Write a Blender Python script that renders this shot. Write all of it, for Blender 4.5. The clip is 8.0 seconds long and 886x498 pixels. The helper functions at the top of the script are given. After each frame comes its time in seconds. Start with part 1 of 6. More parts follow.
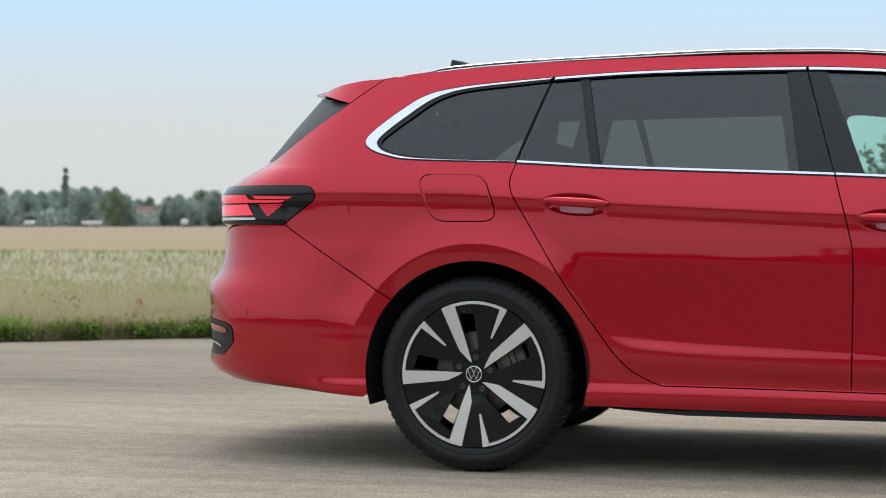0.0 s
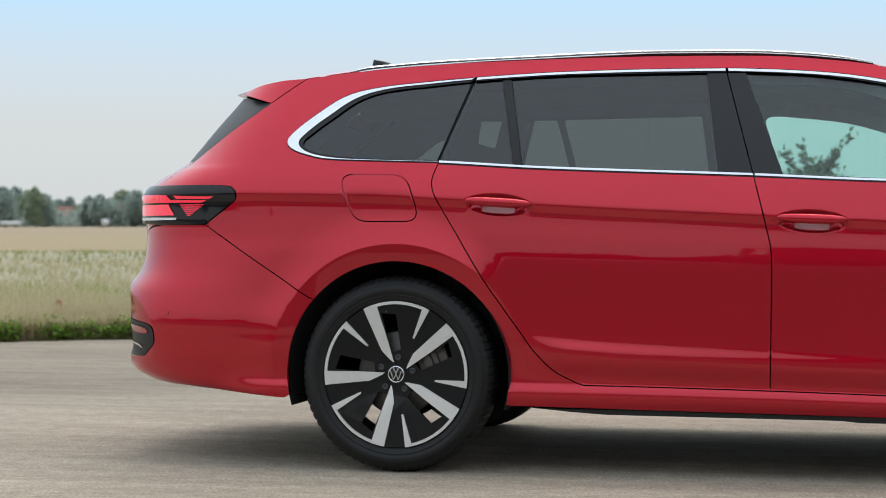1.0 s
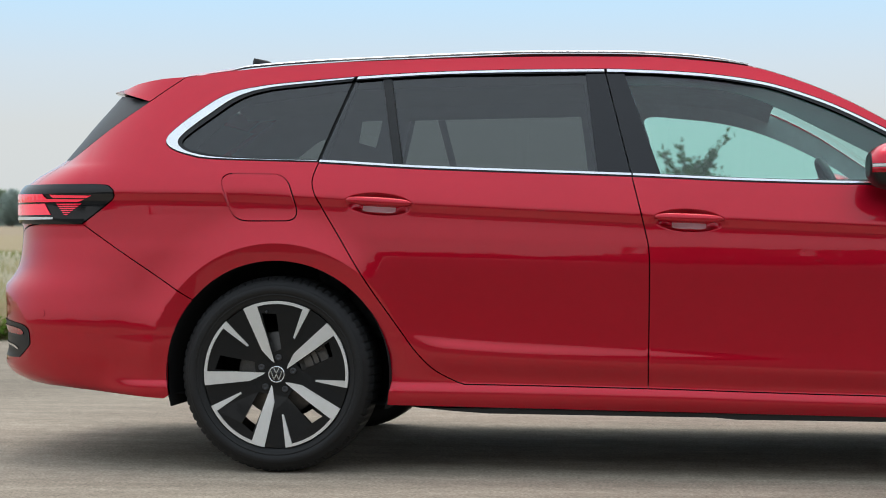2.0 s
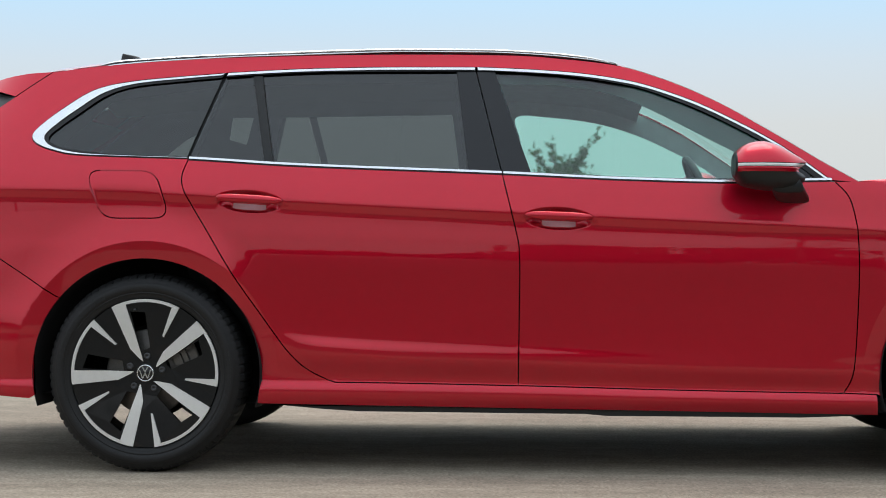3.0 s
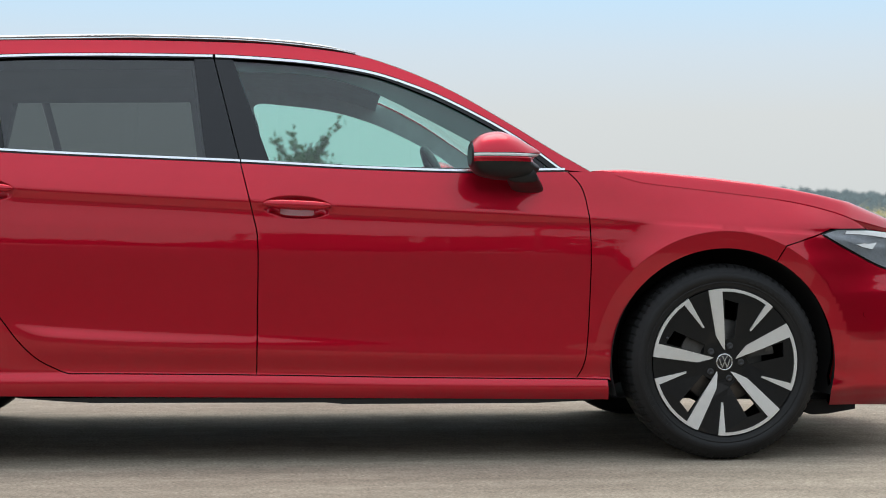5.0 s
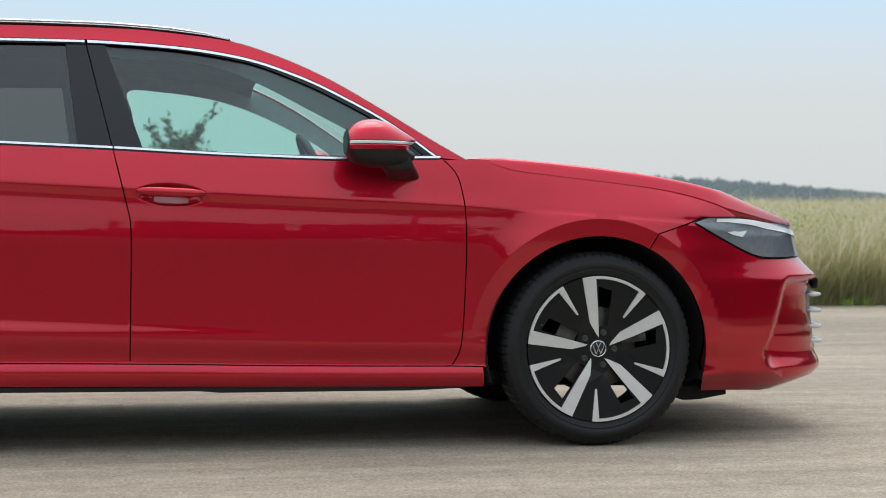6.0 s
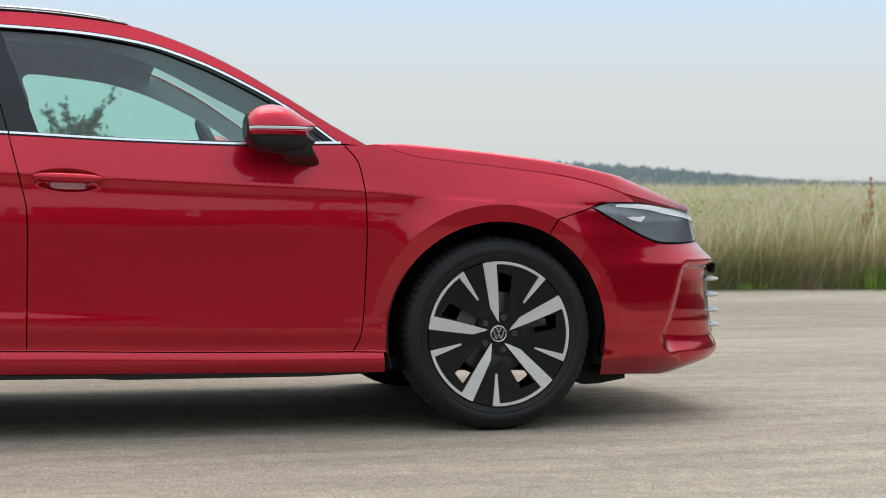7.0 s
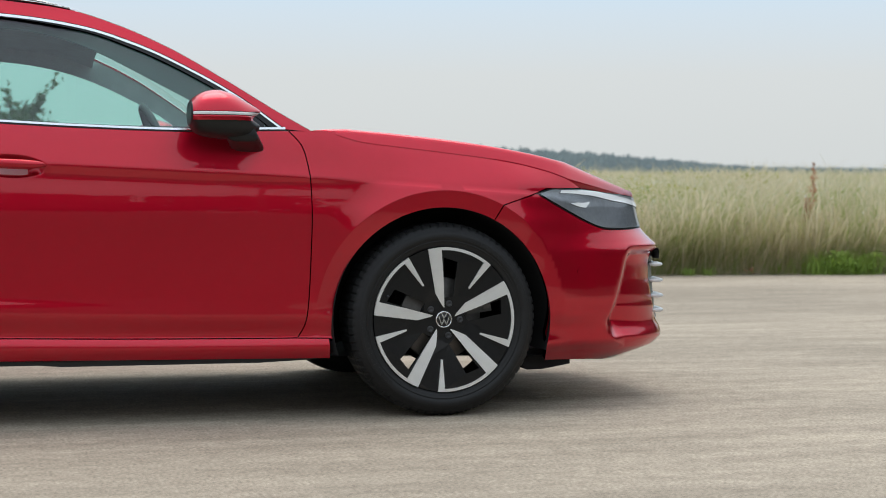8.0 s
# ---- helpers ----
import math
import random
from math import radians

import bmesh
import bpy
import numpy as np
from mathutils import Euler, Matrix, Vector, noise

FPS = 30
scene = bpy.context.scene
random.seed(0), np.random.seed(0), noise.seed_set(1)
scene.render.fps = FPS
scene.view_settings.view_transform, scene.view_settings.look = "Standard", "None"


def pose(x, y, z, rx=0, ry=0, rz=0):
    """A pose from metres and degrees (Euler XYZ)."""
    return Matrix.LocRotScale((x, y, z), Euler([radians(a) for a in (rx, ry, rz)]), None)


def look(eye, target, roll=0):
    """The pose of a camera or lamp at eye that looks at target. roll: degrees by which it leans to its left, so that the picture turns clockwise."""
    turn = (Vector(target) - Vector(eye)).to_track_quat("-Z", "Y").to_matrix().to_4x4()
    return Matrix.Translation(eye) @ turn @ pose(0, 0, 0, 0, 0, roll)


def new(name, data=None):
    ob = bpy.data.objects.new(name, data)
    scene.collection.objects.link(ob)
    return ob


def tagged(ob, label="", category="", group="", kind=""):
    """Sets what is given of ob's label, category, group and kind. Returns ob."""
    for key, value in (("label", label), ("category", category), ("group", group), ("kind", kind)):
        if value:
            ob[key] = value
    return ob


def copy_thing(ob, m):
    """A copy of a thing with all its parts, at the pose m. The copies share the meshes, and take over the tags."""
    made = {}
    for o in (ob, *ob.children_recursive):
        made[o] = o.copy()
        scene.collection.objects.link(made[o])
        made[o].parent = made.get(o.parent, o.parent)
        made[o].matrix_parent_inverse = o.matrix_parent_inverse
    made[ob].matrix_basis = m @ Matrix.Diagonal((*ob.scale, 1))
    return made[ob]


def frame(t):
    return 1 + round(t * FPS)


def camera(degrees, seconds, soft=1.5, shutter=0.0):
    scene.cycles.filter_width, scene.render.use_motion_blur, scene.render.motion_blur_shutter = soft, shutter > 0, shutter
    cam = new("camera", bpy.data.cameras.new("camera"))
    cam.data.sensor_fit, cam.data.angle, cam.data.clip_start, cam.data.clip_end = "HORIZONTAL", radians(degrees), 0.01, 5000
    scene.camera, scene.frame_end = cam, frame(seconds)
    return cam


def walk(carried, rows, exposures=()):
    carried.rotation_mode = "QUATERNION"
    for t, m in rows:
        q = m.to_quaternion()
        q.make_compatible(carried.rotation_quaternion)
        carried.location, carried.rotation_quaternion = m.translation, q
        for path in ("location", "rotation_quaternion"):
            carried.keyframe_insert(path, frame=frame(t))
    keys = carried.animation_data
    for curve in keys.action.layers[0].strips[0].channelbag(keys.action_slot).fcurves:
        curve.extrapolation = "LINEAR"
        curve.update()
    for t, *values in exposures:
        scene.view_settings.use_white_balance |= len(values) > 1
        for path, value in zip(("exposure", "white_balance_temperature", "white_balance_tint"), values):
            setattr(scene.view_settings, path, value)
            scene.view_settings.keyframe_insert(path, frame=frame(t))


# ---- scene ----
cam = camera(28.71, 8.0, soft=1.0)
cam.data.dof.use_dof, cam.data.dof.focus_distance, cam.data.dof.aperture_fstop = True, 5.95, 5.6
# the apron falls away from the camera by FALL degrees, and the car with it
FALL = 1.18
SLOPE = pose(0, 0, 0, -FALL, 0, 0)
# t, yaw, pitch, roll of a head that pans on a tripod; the lens stands RHO ahead of the pivot
PIVOT, RHO = (1.313, -6.744, 0.732), 0.068
ROWS = [
    (0.0, 13.689, 0.299, 0.241),
    (0.5, 12.720, 0.305, 0.195),
    (1.0, 11.141, 0.314, 0.189),
    (1.5, 9.287, 0.316, 0.135),
    (3.0, 3.024, 0.235, 0.117),
    (3.5, 1.011, 0.170, 0.129),
    (4.0, -1.226, 0.086, 0.134),
    (4.5, -3.361, 0.011, 0.078),
    (6.0, -9.577, -0.524, 0.064),
    (6.5, -11.283, -0.744, 0.028),
    (7.0, -12.831, -0.999, -0.019),
    (7.5, -13.855, -1.224, -0.029),
    (8.0, -14.623, -1.467, -0.043),
    ]


def head(yaw, pitch, roll):
    a = radians(yaw)
    return SLOPE @ pose(PIVOT[0] - RHO * math.sin(a), PIVOT[1] + RHO * math.cos(a), PIVOT[2], 90 + pitch, 0, yaw) @ pose(0, 0, 0, 0, 0, roll)


walk(cam, [(t, head(yaw, pitch, roll)) for t, yaw, pitch, roll in ROWS])

# ---- daylight: a hazy bright sky with a veiled sun ----
SUN_UP, SUN_ROUND = radians(70), radians(10)
world = bpy.data.worlds.new("sky")
scene.world = world
world.use_nodes = True
wn, wl = world.node_tree.nodes, world.node_tree.links
wn.clear()
sky = wn.new("ShaderNodeTexSky")
sky.sky_type, sky.sun_disc = "NISHITA", False
sky.sun_elevation, sky.sun_rotation = SUN_UP, SUN_ROUND
sky.air_density, sky.dust_density, sky.ozone_density = 1.0, 3.0, 1.5
sky_light = wn.new("ShaderNodeBackground")
sky_light.inputs["Strength"].default_value = 0.10
wl.new(sky.outputs[0], sky_light.inputs["Color"])
# the veil of haze: grey-white over the horizon, pale blue further up
place = wn.new("ShaderNodeTexCoord")
split = wn.new("ShaderNodeSeparateXYZ")
wl.new(place.outputs["Generated"], split.inputs[0])
ramp = wn.new("ShaderNodeValToRGB")
veil = ramp.color_ramp
veil.elements[0].position, veil.elements[0].color = 0.0, (0.416, 0.437, 0.437, 1)
veil.elements[1].position, veil.elements[1].color = 0.65, (0.86, 0.92, 0.98, 1)
for where, colour in ((0.055, (0.418, 0.441, 0.449, 1)), (0.09, (0.395, 0.46, 0.515, 1)), (0.128, (0.33, 0.48, 0.61, 1)), (0.30, (0.56, 0.64, 0.70, 1))):
    veil.elements.new(where).color = colour
wl.new(split.outputs["Z"], ramp.inputs[0])
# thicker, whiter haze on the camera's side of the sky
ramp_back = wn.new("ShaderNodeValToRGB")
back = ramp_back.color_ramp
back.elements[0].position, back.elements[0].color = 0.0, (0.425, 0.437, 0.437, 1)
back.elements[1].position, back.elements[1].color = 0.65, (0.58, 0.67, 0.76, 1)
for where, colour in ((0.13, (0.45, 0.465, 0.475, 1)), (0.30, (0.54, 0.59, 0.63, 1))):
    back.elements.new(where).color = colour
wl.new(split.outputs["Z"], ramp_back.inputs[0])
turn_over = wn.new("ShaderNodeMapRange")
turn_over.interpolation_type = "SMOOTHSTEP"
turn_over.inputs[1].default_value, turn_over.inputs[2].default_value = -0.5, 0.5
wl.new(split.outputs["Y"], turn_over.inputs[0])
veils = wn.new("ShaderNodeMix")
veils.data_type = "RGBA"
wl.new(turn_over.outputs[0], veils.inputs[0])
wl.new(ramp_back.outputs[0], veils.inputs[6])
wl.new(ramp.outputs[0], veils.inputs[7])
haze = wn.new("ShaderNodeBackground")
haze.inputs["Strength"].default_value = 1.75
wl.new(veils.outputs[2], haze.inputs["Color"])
both = wn.new("ShaderNodeMixShader")
both.inputs[0].default_value = 0.88
wl.new(sky_light.outputs[0], both.inputs[1])
wl.new(haze.outputs[0], both.inputs[2])
wo = wn.new("ShaderNodeOutputWorld")
wl.new(both.outputs[0], wo.inputs["Surface"])
sun = new("sun", bpy.data.lights.new("sun", "SUN"))
sun.data.energy, sun.data.angle, sun.data.color = 1.2, radians(42), (1.0, 0.96, 0.9)
sun.matrix_world = look((0, 0, 30), (30 * -math.sin(SUN_ROUND) / math.tan(SUN_UP), 30 * -math.cos(SUN_ROUND) / math.tan(SUN_UP), 0))
scene.view_settings.exposure = 0.0


# ---- materials ----
def material(name, colour, rough=0.5, metal=0.0, coat=0.0, vary=0.0, scale=20.0, bump=0.0, bump_scale=60.0, second=None, emit=0.0, spec=0.5):
    """A surface with mottling at two scales and fine relief."""
    m = bpy.data.materials.new(name)
    m.use_nodes = True
    n, l = m.node_tree.nodes, m.node_tree.links
    b = n["Principled BSDF"]
    b.inputs["Base Color"].default_value = (*colour, 1)
    b.inputs["Roughness"].default_value, b.inputs["Metallic"].default_value = rough, metal
    b.inputs["Coat Weight"].default_value, b.inputs["Coat Roughness"].default_value = coat, 0.02
    b.inputs["Specular IOR Level"].default_value = spec
    if emit:
        b.inputs["Emission Color"].default_value, b.inputs["Emission Strength"].default_value = (*colour, 1), emit
    where = n.new("ShaderNodeTexCoord")
    if vary or second:
        big, small, mix, add = n.new("ShaderNodeTexNoise"), n.new("ShaderNodeTexNoise"), n.new("ShaderNodeMix"), n.new("ShaderNodeMath")
        for tex, s in ((big, scale), (small, scale * 9)):
            tex.inputs["Scale"].default_value, tex.inputs["Detail"].default_value = s, 5
            l.new(where.outputs["Object"], tex.inputs["Vector"])
        add.operation, mix.data_type = "MULTIPLY_ADD", "RGBA"
        add.inputs[1].default_value = 0.45
        l.new(small.outputs["Fac"], add.inputs[0])
        half = n.new("ShaderNodeMath")
        half.operation = "MULTIPLY"
        half.inputs[1].default_value = 0.55
        l.new(big.outputs["Fac"], half.inputs[0])
        l.new(half.outputs[0], add.inputs[2])
        r = n.new("ShaderNodeMapRange")
        r.inputs[1].default_value, r.inputs[2].default_value = 0.34, 0.66
        l.new(add.outputs[0], r.inputs[0])
        l.new(r.outputs[0], mix.inputs[0])
        other = second or tuple(min(1.0, c * (1 + vary)) for c in colour)
        mix.inputs[6].default_value, mix.inputs[7].default_value = (*(c * (1 - vary) for c in colour), 1), (*other, 1)
        l.new(mix.outputs[2], b.inputs["Base Color"])
    if bump:
        tex, bu = n.new("ShaderNodeTexNoise"), n.new("ShaderNodeBump")
        tex.inputs["Scale"].default_value, tex.inputs["Detail"].default_value = bump_scale, 6
        l.new(where.outputs["Object"], tex.inputs["Vector"])
        bu.inputs["Strength"].default_value, bu.inputs["Distance"].default_value = bump, 0.01
        l.new(tex.outputs["Fac"], bu.inputs["Height"])
        l.new(bu.outputs[0], b.inputs["Normal"])
    return m


def glazing(name, tint, gloss=1.58):
    """A thin pane: tinted, with a clear reflection."""
    m = bpy.data.materials.new(name)
    m.use_nodes = True
    n, l = m.node_tree.nodes, m.node_tree.links
    n.clear()
    clear, shine, mix, fres, out = (n.new("ShaderNode" + k) for k in ("BsdfTransparent", "BsdfGlossy", "MixShader", "Fresnel", "OutputMaterial"))
    clear.inputs["Color"].default_value = (*tint, 1)
    shine.inputs["Roughness"].default_value = 0.01
    fres.inputs["IOR"].default_value = gloss
    l.new(fres.outputs[0], mix.inputs[0])
    l.new(clear.outputs[0], mix.inputs[1])
    l.new(shine.outputs[0], mix.inputs[2])
    l.new(mix.outputs[0], out.inputs["Surface"])
    return m


PAINT = material("red_paint", (0.53, 0.0045, 0.024), rough=0.38, metal=0.9, coat=1.0, vary=0.03, scale=3.0, spec=0.1)
PAINT.node_tree.nodes["Principled BSDF"].inputs["Coat IOR"].default_value = 1.51
BLACK = material("black_plastic", (0.016, 0.017, 0.018), rough=0.42, vary=0.15, scale=30, bump=0.05, bump_scale=400, spec=0.3)
GLOSS = material("gloss_black", (0.010, 0.010, 0.012), rough=0.08, vary=0.1, spec=0.42)
DARK = material("dark_cavity", (0.008, 0.008, 0.009), rough=0.9, vary=0.2)
RUBBER = material("tyre_rubber", (0.013, 0.013, 0.0135), rough=0.55, spec=0.3, vary=0.18, scale=14, bump=0.12, bump_scale=120)
CHROME = material("satin_aluminium", (0.82, 0.83, 0.85), rough=0.22, metal=1.0, vary=0.03)
RIM_BRIGHT = material("machined_alloy", (0.74, 0.735, 0.72), rough=0.32, metal=0.45, vary=0.04, scale=40)
RIM_BLACK = material("gloss_black_alloy", (0.008, 0.008, 0.009), rough=0.22, coat=0.2, vary=0.1, spec=0.3)
STEEL = material("brake_steel", (0.13, 0.122, 0.115), rough=0.45, metal=0.8, vary=0.25, scale=30)
BOLT = material("dark_bolt_steel", (0.055, 0.056, 0.06), rough=0.38, metal=0.5, vary=0.2, scale=60)
CAST = material("cast_iron", (0.075, 0.073, 0.07), rough=0.55, metal=0.4, vary=0.3, scale=40, bump=0.1, bump_scale=200)
GLASS = glazing("side_glass", (0.66, 0.92, 0.87), 1.80)
PRIVACY = glazing("privacy_glass", (0.27, 0.30, 0.29), 1.82)
SCREEN = glazing("windscreen_glass", (0.74, 0.90, 0.86), 1.12)
# one cabin lining in two tones: pale as lit, dark for shaded near side
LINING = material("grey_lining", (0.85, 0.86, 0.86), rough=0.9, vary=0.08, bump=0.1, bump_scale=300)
SHADED_LINING = material("shaded_lining", (0.20, 0.21, 0.215), rough=0.9, vary=0.08, bump=0.1, bump_scale=300)
TRIM = material("dark_cabin_trim", (0.045, 0.047, 0.05), rough=0.7, vary=0.12, bump=0.1, bump_scale=250)
LAMP_RED = material("lit_red_lens", (0.80, 0.018, 0.055), rough=0.15, coat=1.0, emit=0.55)
REFLECT = material("red_reflector", (0.35, 0.01, 0.015), rough=0.15, coat=1.0, vary=0.1)
WHITE_LENS = material("milky_white_lens", (0.85, 0.87, 0.88), rough=0.25, coat=0.5, vary=0.04)
GRILLE_GREY = material("grey_grille_plastic", (0.24, 0.245, 0.245), rough=0.5, vary=0.1)
SILVER = material("silver_plastic", (0.70, 0.71, 0.72), rough=0.35, metal=0.15, vary=0.05)
CUP_SHEEN = material("cup_sky_sheen", (0.62, 0.36, 0.38), rough=0.25, metal=0.3, vary=0.06)
LENS = material("lamp_inner_grey", (0.50, 0.51, 0.53), rough=0.3, metal=0.3, coat=0.6, vary=0.2, scale=8)
CLEAR_LENS = glazing("clear_lens", (0.88, 0.90, 0.92), 1.4)


# ---- building helpers ----
def mesh_of(name, verts, faces, mat, smooth=True, normals=None):
    me = bpy.data.meshes.new(name)
    me.from_pydata([tuple(map(float, v)) for v in verts], [], [tuple(map(int, f)) for f in faces])
    me.materials.append(mat)
    me.polygons.foreach_set("use_smooth", [smooth] * len(me.polygons))
    me.update()
    if normals is not None:
        me.normals_split_custom_set_from_vertices([tuple(map(float, n)) for n in normals])
    return me


def put(name, me, parent=None, label=""):
    ob = new(name, me)
    ob.parent = parent
    return tagged(ob, label)


def part(name, bm, mat, parent=None, label="", smooth=True):
    me = bpy.data.meshes.new(name)
    bm.to_mesh(me)
    bm.free()
    me.materials.append(mat)
    me.polygons.foreach_set("use_smooth", [smooth] * len(me.polygons))
    return put(name, me, parent, label)


def thing(name, label, category, group="", kind="", at=(0, 0, 0)):
    ob = new(name)
    ob.location = at
    ob.empty_display_size = 0.2
    return tagged(ob, label, category, group, kind)


def pchip(pts):
    """A smooth curve z(x) through points in order of x, with no overshoot."""
    x, y = np.array(pts, float).T
    h, d = np.diff(x), np.diff(y) / np.diff(x)
    s = np.zeros(len(x))
    for i in range(1, len(x) - 1):
        if d[i - 1] * d[i] > 0:
            a, b = 2 * h[i] + h[i - 1], h[i] + 2 * h[i - 1]
            s[i] = (a + b) / (a / d[i - 1] + b / d[i])
    s[0], s[-1] = d[0], d[-1]

    def f(q):
        q = np.asarray(q, float)
        i = np.clip(np.searchsorted(x, q) - 1, 0, len(h) - 1)
        t = np.clip((q - x[i]) / h[i], 0, 1)
        return y[i] * (1 + 2 * t) * (1 - t) ** 2 + s[i] * h[i] * t * (1 - t) ** 2 + y[i + 1] * t * t * (3 - 2 * t) + s[i + 1] * h[i] * t * t * (t - 1)
    return f


def smooth01(a, b, v):
    t = np.clip((np.asarray(v, float) - a) / (b - a), 0, 1)
    return t * t * (3 - 2 * t)


def bend(*pts, n=8):
    """A rounded run through points (Catmull-Rom)."""
    p = [np.array(q, float) for q in (pts[0], *pts, pts[-1])]
    out = []
    for i in range(1, len(p) - 2):
        for k in range(n):
            t = k / n
            out.append(0.5 * (2 * p[i] + (p[i + 1] - p[i - 1]) * t + (2 * p[i - 1] - 5 * p[i] + 4 * p[i + 1] - p[i + 2]) * t * t
                              + (3 * p[i] - p[i - 1] - 3 * p[i + 1] + p[i + 2]) * t ** 3))
    return out + [p[-2]]


def straight(*pts, step=0.02):
    out = []
    for a, b in zip(pts, pts[1:]):
        a, b = np.array(a, float), np.array(b, float)
        k = max(1, int(np.hypot(*(b - a)) / step))
        out += [a + (b - a) * j / k for j in range(k)]
    return out + [np.array(pts[-1], float)]


def along(f, x0, x1, step=0.02, up=0.0):
    k = max(2, int(abs(x1 - x0) / step) + 1)
    return [np.array((x, float(f(x)) + up)) for x in np.linspace(x0, x1, k)]


def arc(cx, cz, r, a0, a1, n=40, squash=1.0):
    return [np.array((cx + r * math.cos(radians(a)), cz + r * squash * math.sin(radians(a)))) for a in np.linspace(a0, a1, n)]


def joined(*runs):
    out = []
    for q in (q for run in runs for q in run):
        if not out or np.hypot(*(q - out[-1])) > 1e-3:
            out.append(q)
    if np.hypot(*(out[0] - out[-1])) < 1e-3:
        out.pop()
    return out


def inside(loop, pts):
    x, y = pts[:, 0], pts[:, 1]
    hit = np.zeros(len(pts), bool)
    a = np.asarray(loop)
    for (x0, y0), (x1, y1) in zip(a, np.roll(a, -1, 0)):
        if y0 != y1:
            hit ^= ((y0 > y) != (y1 > y)) & (x < (x1 - x0) * (y - y0) / (y1 - y0) + x0)
    return hit


def shrunk(loop, by):
    a = np.asarray(loop, float)
    if np.sum(a[:, 0] * np.roll(a[:, 1], -1) - np.roll(a[:, 0], -1) * a[:, 1]) < 0:
        a = a[::-1]
    t = np.roll(a, -1, 0) - np.roll(a, 1, 0)
    t /= np.maximum(np.hypot(*t.T)[:, None], 1e-9)
    return a + by * np.stack([-t[:, 1], t[:, 0]], 1)


def fill(loop, holes, inner):
    """Triangles that fill a flat outline with holes, using the inner points."""
    from mathutils.geometry import delaunay_2d_cdt
    runs = [np.asarray(loop)] + [np.asarray(h) for h in holes]
    edge_pts = np.concatenate(runs)
    keep = inside(loop, inner) if len(inner) else np.zeros(0, bool)
    for h in holes:
        keep &= ~inside(h, inner)
    inner = inner[keep] if len(inner) else inner
    if len(inner):
        near = np.array([np.min(np.hypot(*(edge_pts - q).T)) for q in inner])
        inner = inner[near > 0.0035]
    pts = np.concatenate([edge_pts, inner]) if len(inner) else edge_pts
    edges, k = [], 0
    for r in runs:
        edges += [(k + i, k + (i + 1) % len(r)) for i in range(len(r))]
        k += len(r)
    v, _, f, _, _, _ = delaunay_2d_cdt([Vector(q) for q in pts], edges, [], 0, 1e-6)
    v = np.array([tuple(q) for q in v])
    f = np.array([tuple(q) for q in f])
    mid = v[f].mean(1)
    ok = inside(loop, mid)
    for h in holes:
        ok &= ~inside(h, mid)
    return v, f[ok]


# ---- the car's body as one smooth form: half-width over length and height ----
X0R, X0F, BOX = -0.35, 2.80, 3.4
_a = np.linspace(0, math.pi / 2, 600)
FX, FY = np.sin(_a) ** (2 / BOX), np.cos(_a) ** (2 / BOX)
SIG = np.concatenate([[0], np.cumsum(np.hypot(np.diff(FX) * 0.95, np.diff(FY) * 0.9))])
U_REAR, U_FRONT = X0R - SIG[-1], X0F + SIG[-1]
nose_x = pchip([(0.10, 3.45), (0.130, 3.57), (0.150, 3.69), (0.170, 3.785), (0.195, 3.835), (0.233, 3.870), (0.255, 3.868), (0.32, 3.848), (0.50, 3.840), (0.550, 3.843), (0.562, 3.840), (0.597, 3.800), (0.64, 3.760), (0.697, 3.743), (0.755, 3.733), (0.80, 3.72), (1.1, 3.70)])
tail_x = pchip([(0.20, 0.62), (0.246, 0.777), (0.262, 0.962), (0.284, 1.084), (0.324, 1.147), (0.398, 1.172), (0.504, 1.178), (0.588, 1.168), (0.630, 1.148), (0.648, 1.130), (0.694, 1.100), (0.735, 1.090), (0.80, 1.086), (0.842, 1.086), (0.852, 1.099), (0.937, 1.100), (0.968, 1.088), (1.0, 1.051), (1.045, 0.978), (1.065, 0.932), (1.20, 0.83), (1.341, 0.715), (1.45, 0.62)])
crest_z = pchip([(-1.2, 0.957), (-0.585, 0.957), (-0.2, 0.951), (0.13, 0.937), (0.51, 0.913), (1.23, 0.876), (2.36, 0.822), (2.55, 0.810), (3.3, 0.76)])
belt_z = pchip([(-1.2, 1.085), (-0.5, 1.083), (-0.22, 1.070), (0.14, 1.055), (0.48, 1.034), (1.20, 1.005), (1.62, 0.985), (1.98, 0.976), (2.30, 0.982), (2.42, 0.980), (2.49, 0.962), (2.55, 0.946), (2.67, 0.931), (2.87, 0.909), (3.07, 0.884), (3.23, 0.850), (3.32, 0.821), (3.385, 0.788), (3.9, 0.770)])
door_z = pchip([(-1.2, 0.31), (0.64, 0.306), (1.26, 0.298), (1.81, 0.286), (2.34, 0.279), (3.9, 0.27)])
ledge_z = pchip([(-1.2, 0.46), (0.44, 0.46), (0.53, 0.427), (1.26, 0.393), (2.36, 0.367), (3.9, 0.36)])
scoop_z = pchip([(-1.2, 0.495), (0.46, 0.49), (0.60, 0.472), (1.25, 0.444), (2.35, 0.408), (3.9, 0.40)])

flank_z = pchip([(-1.2, 0.80), (-0.4, 0.795), (0.3, 0.780), (1.25, 0.757), (2.3, 0.742), (2.6, 0.735), (3.9, 0.72)])


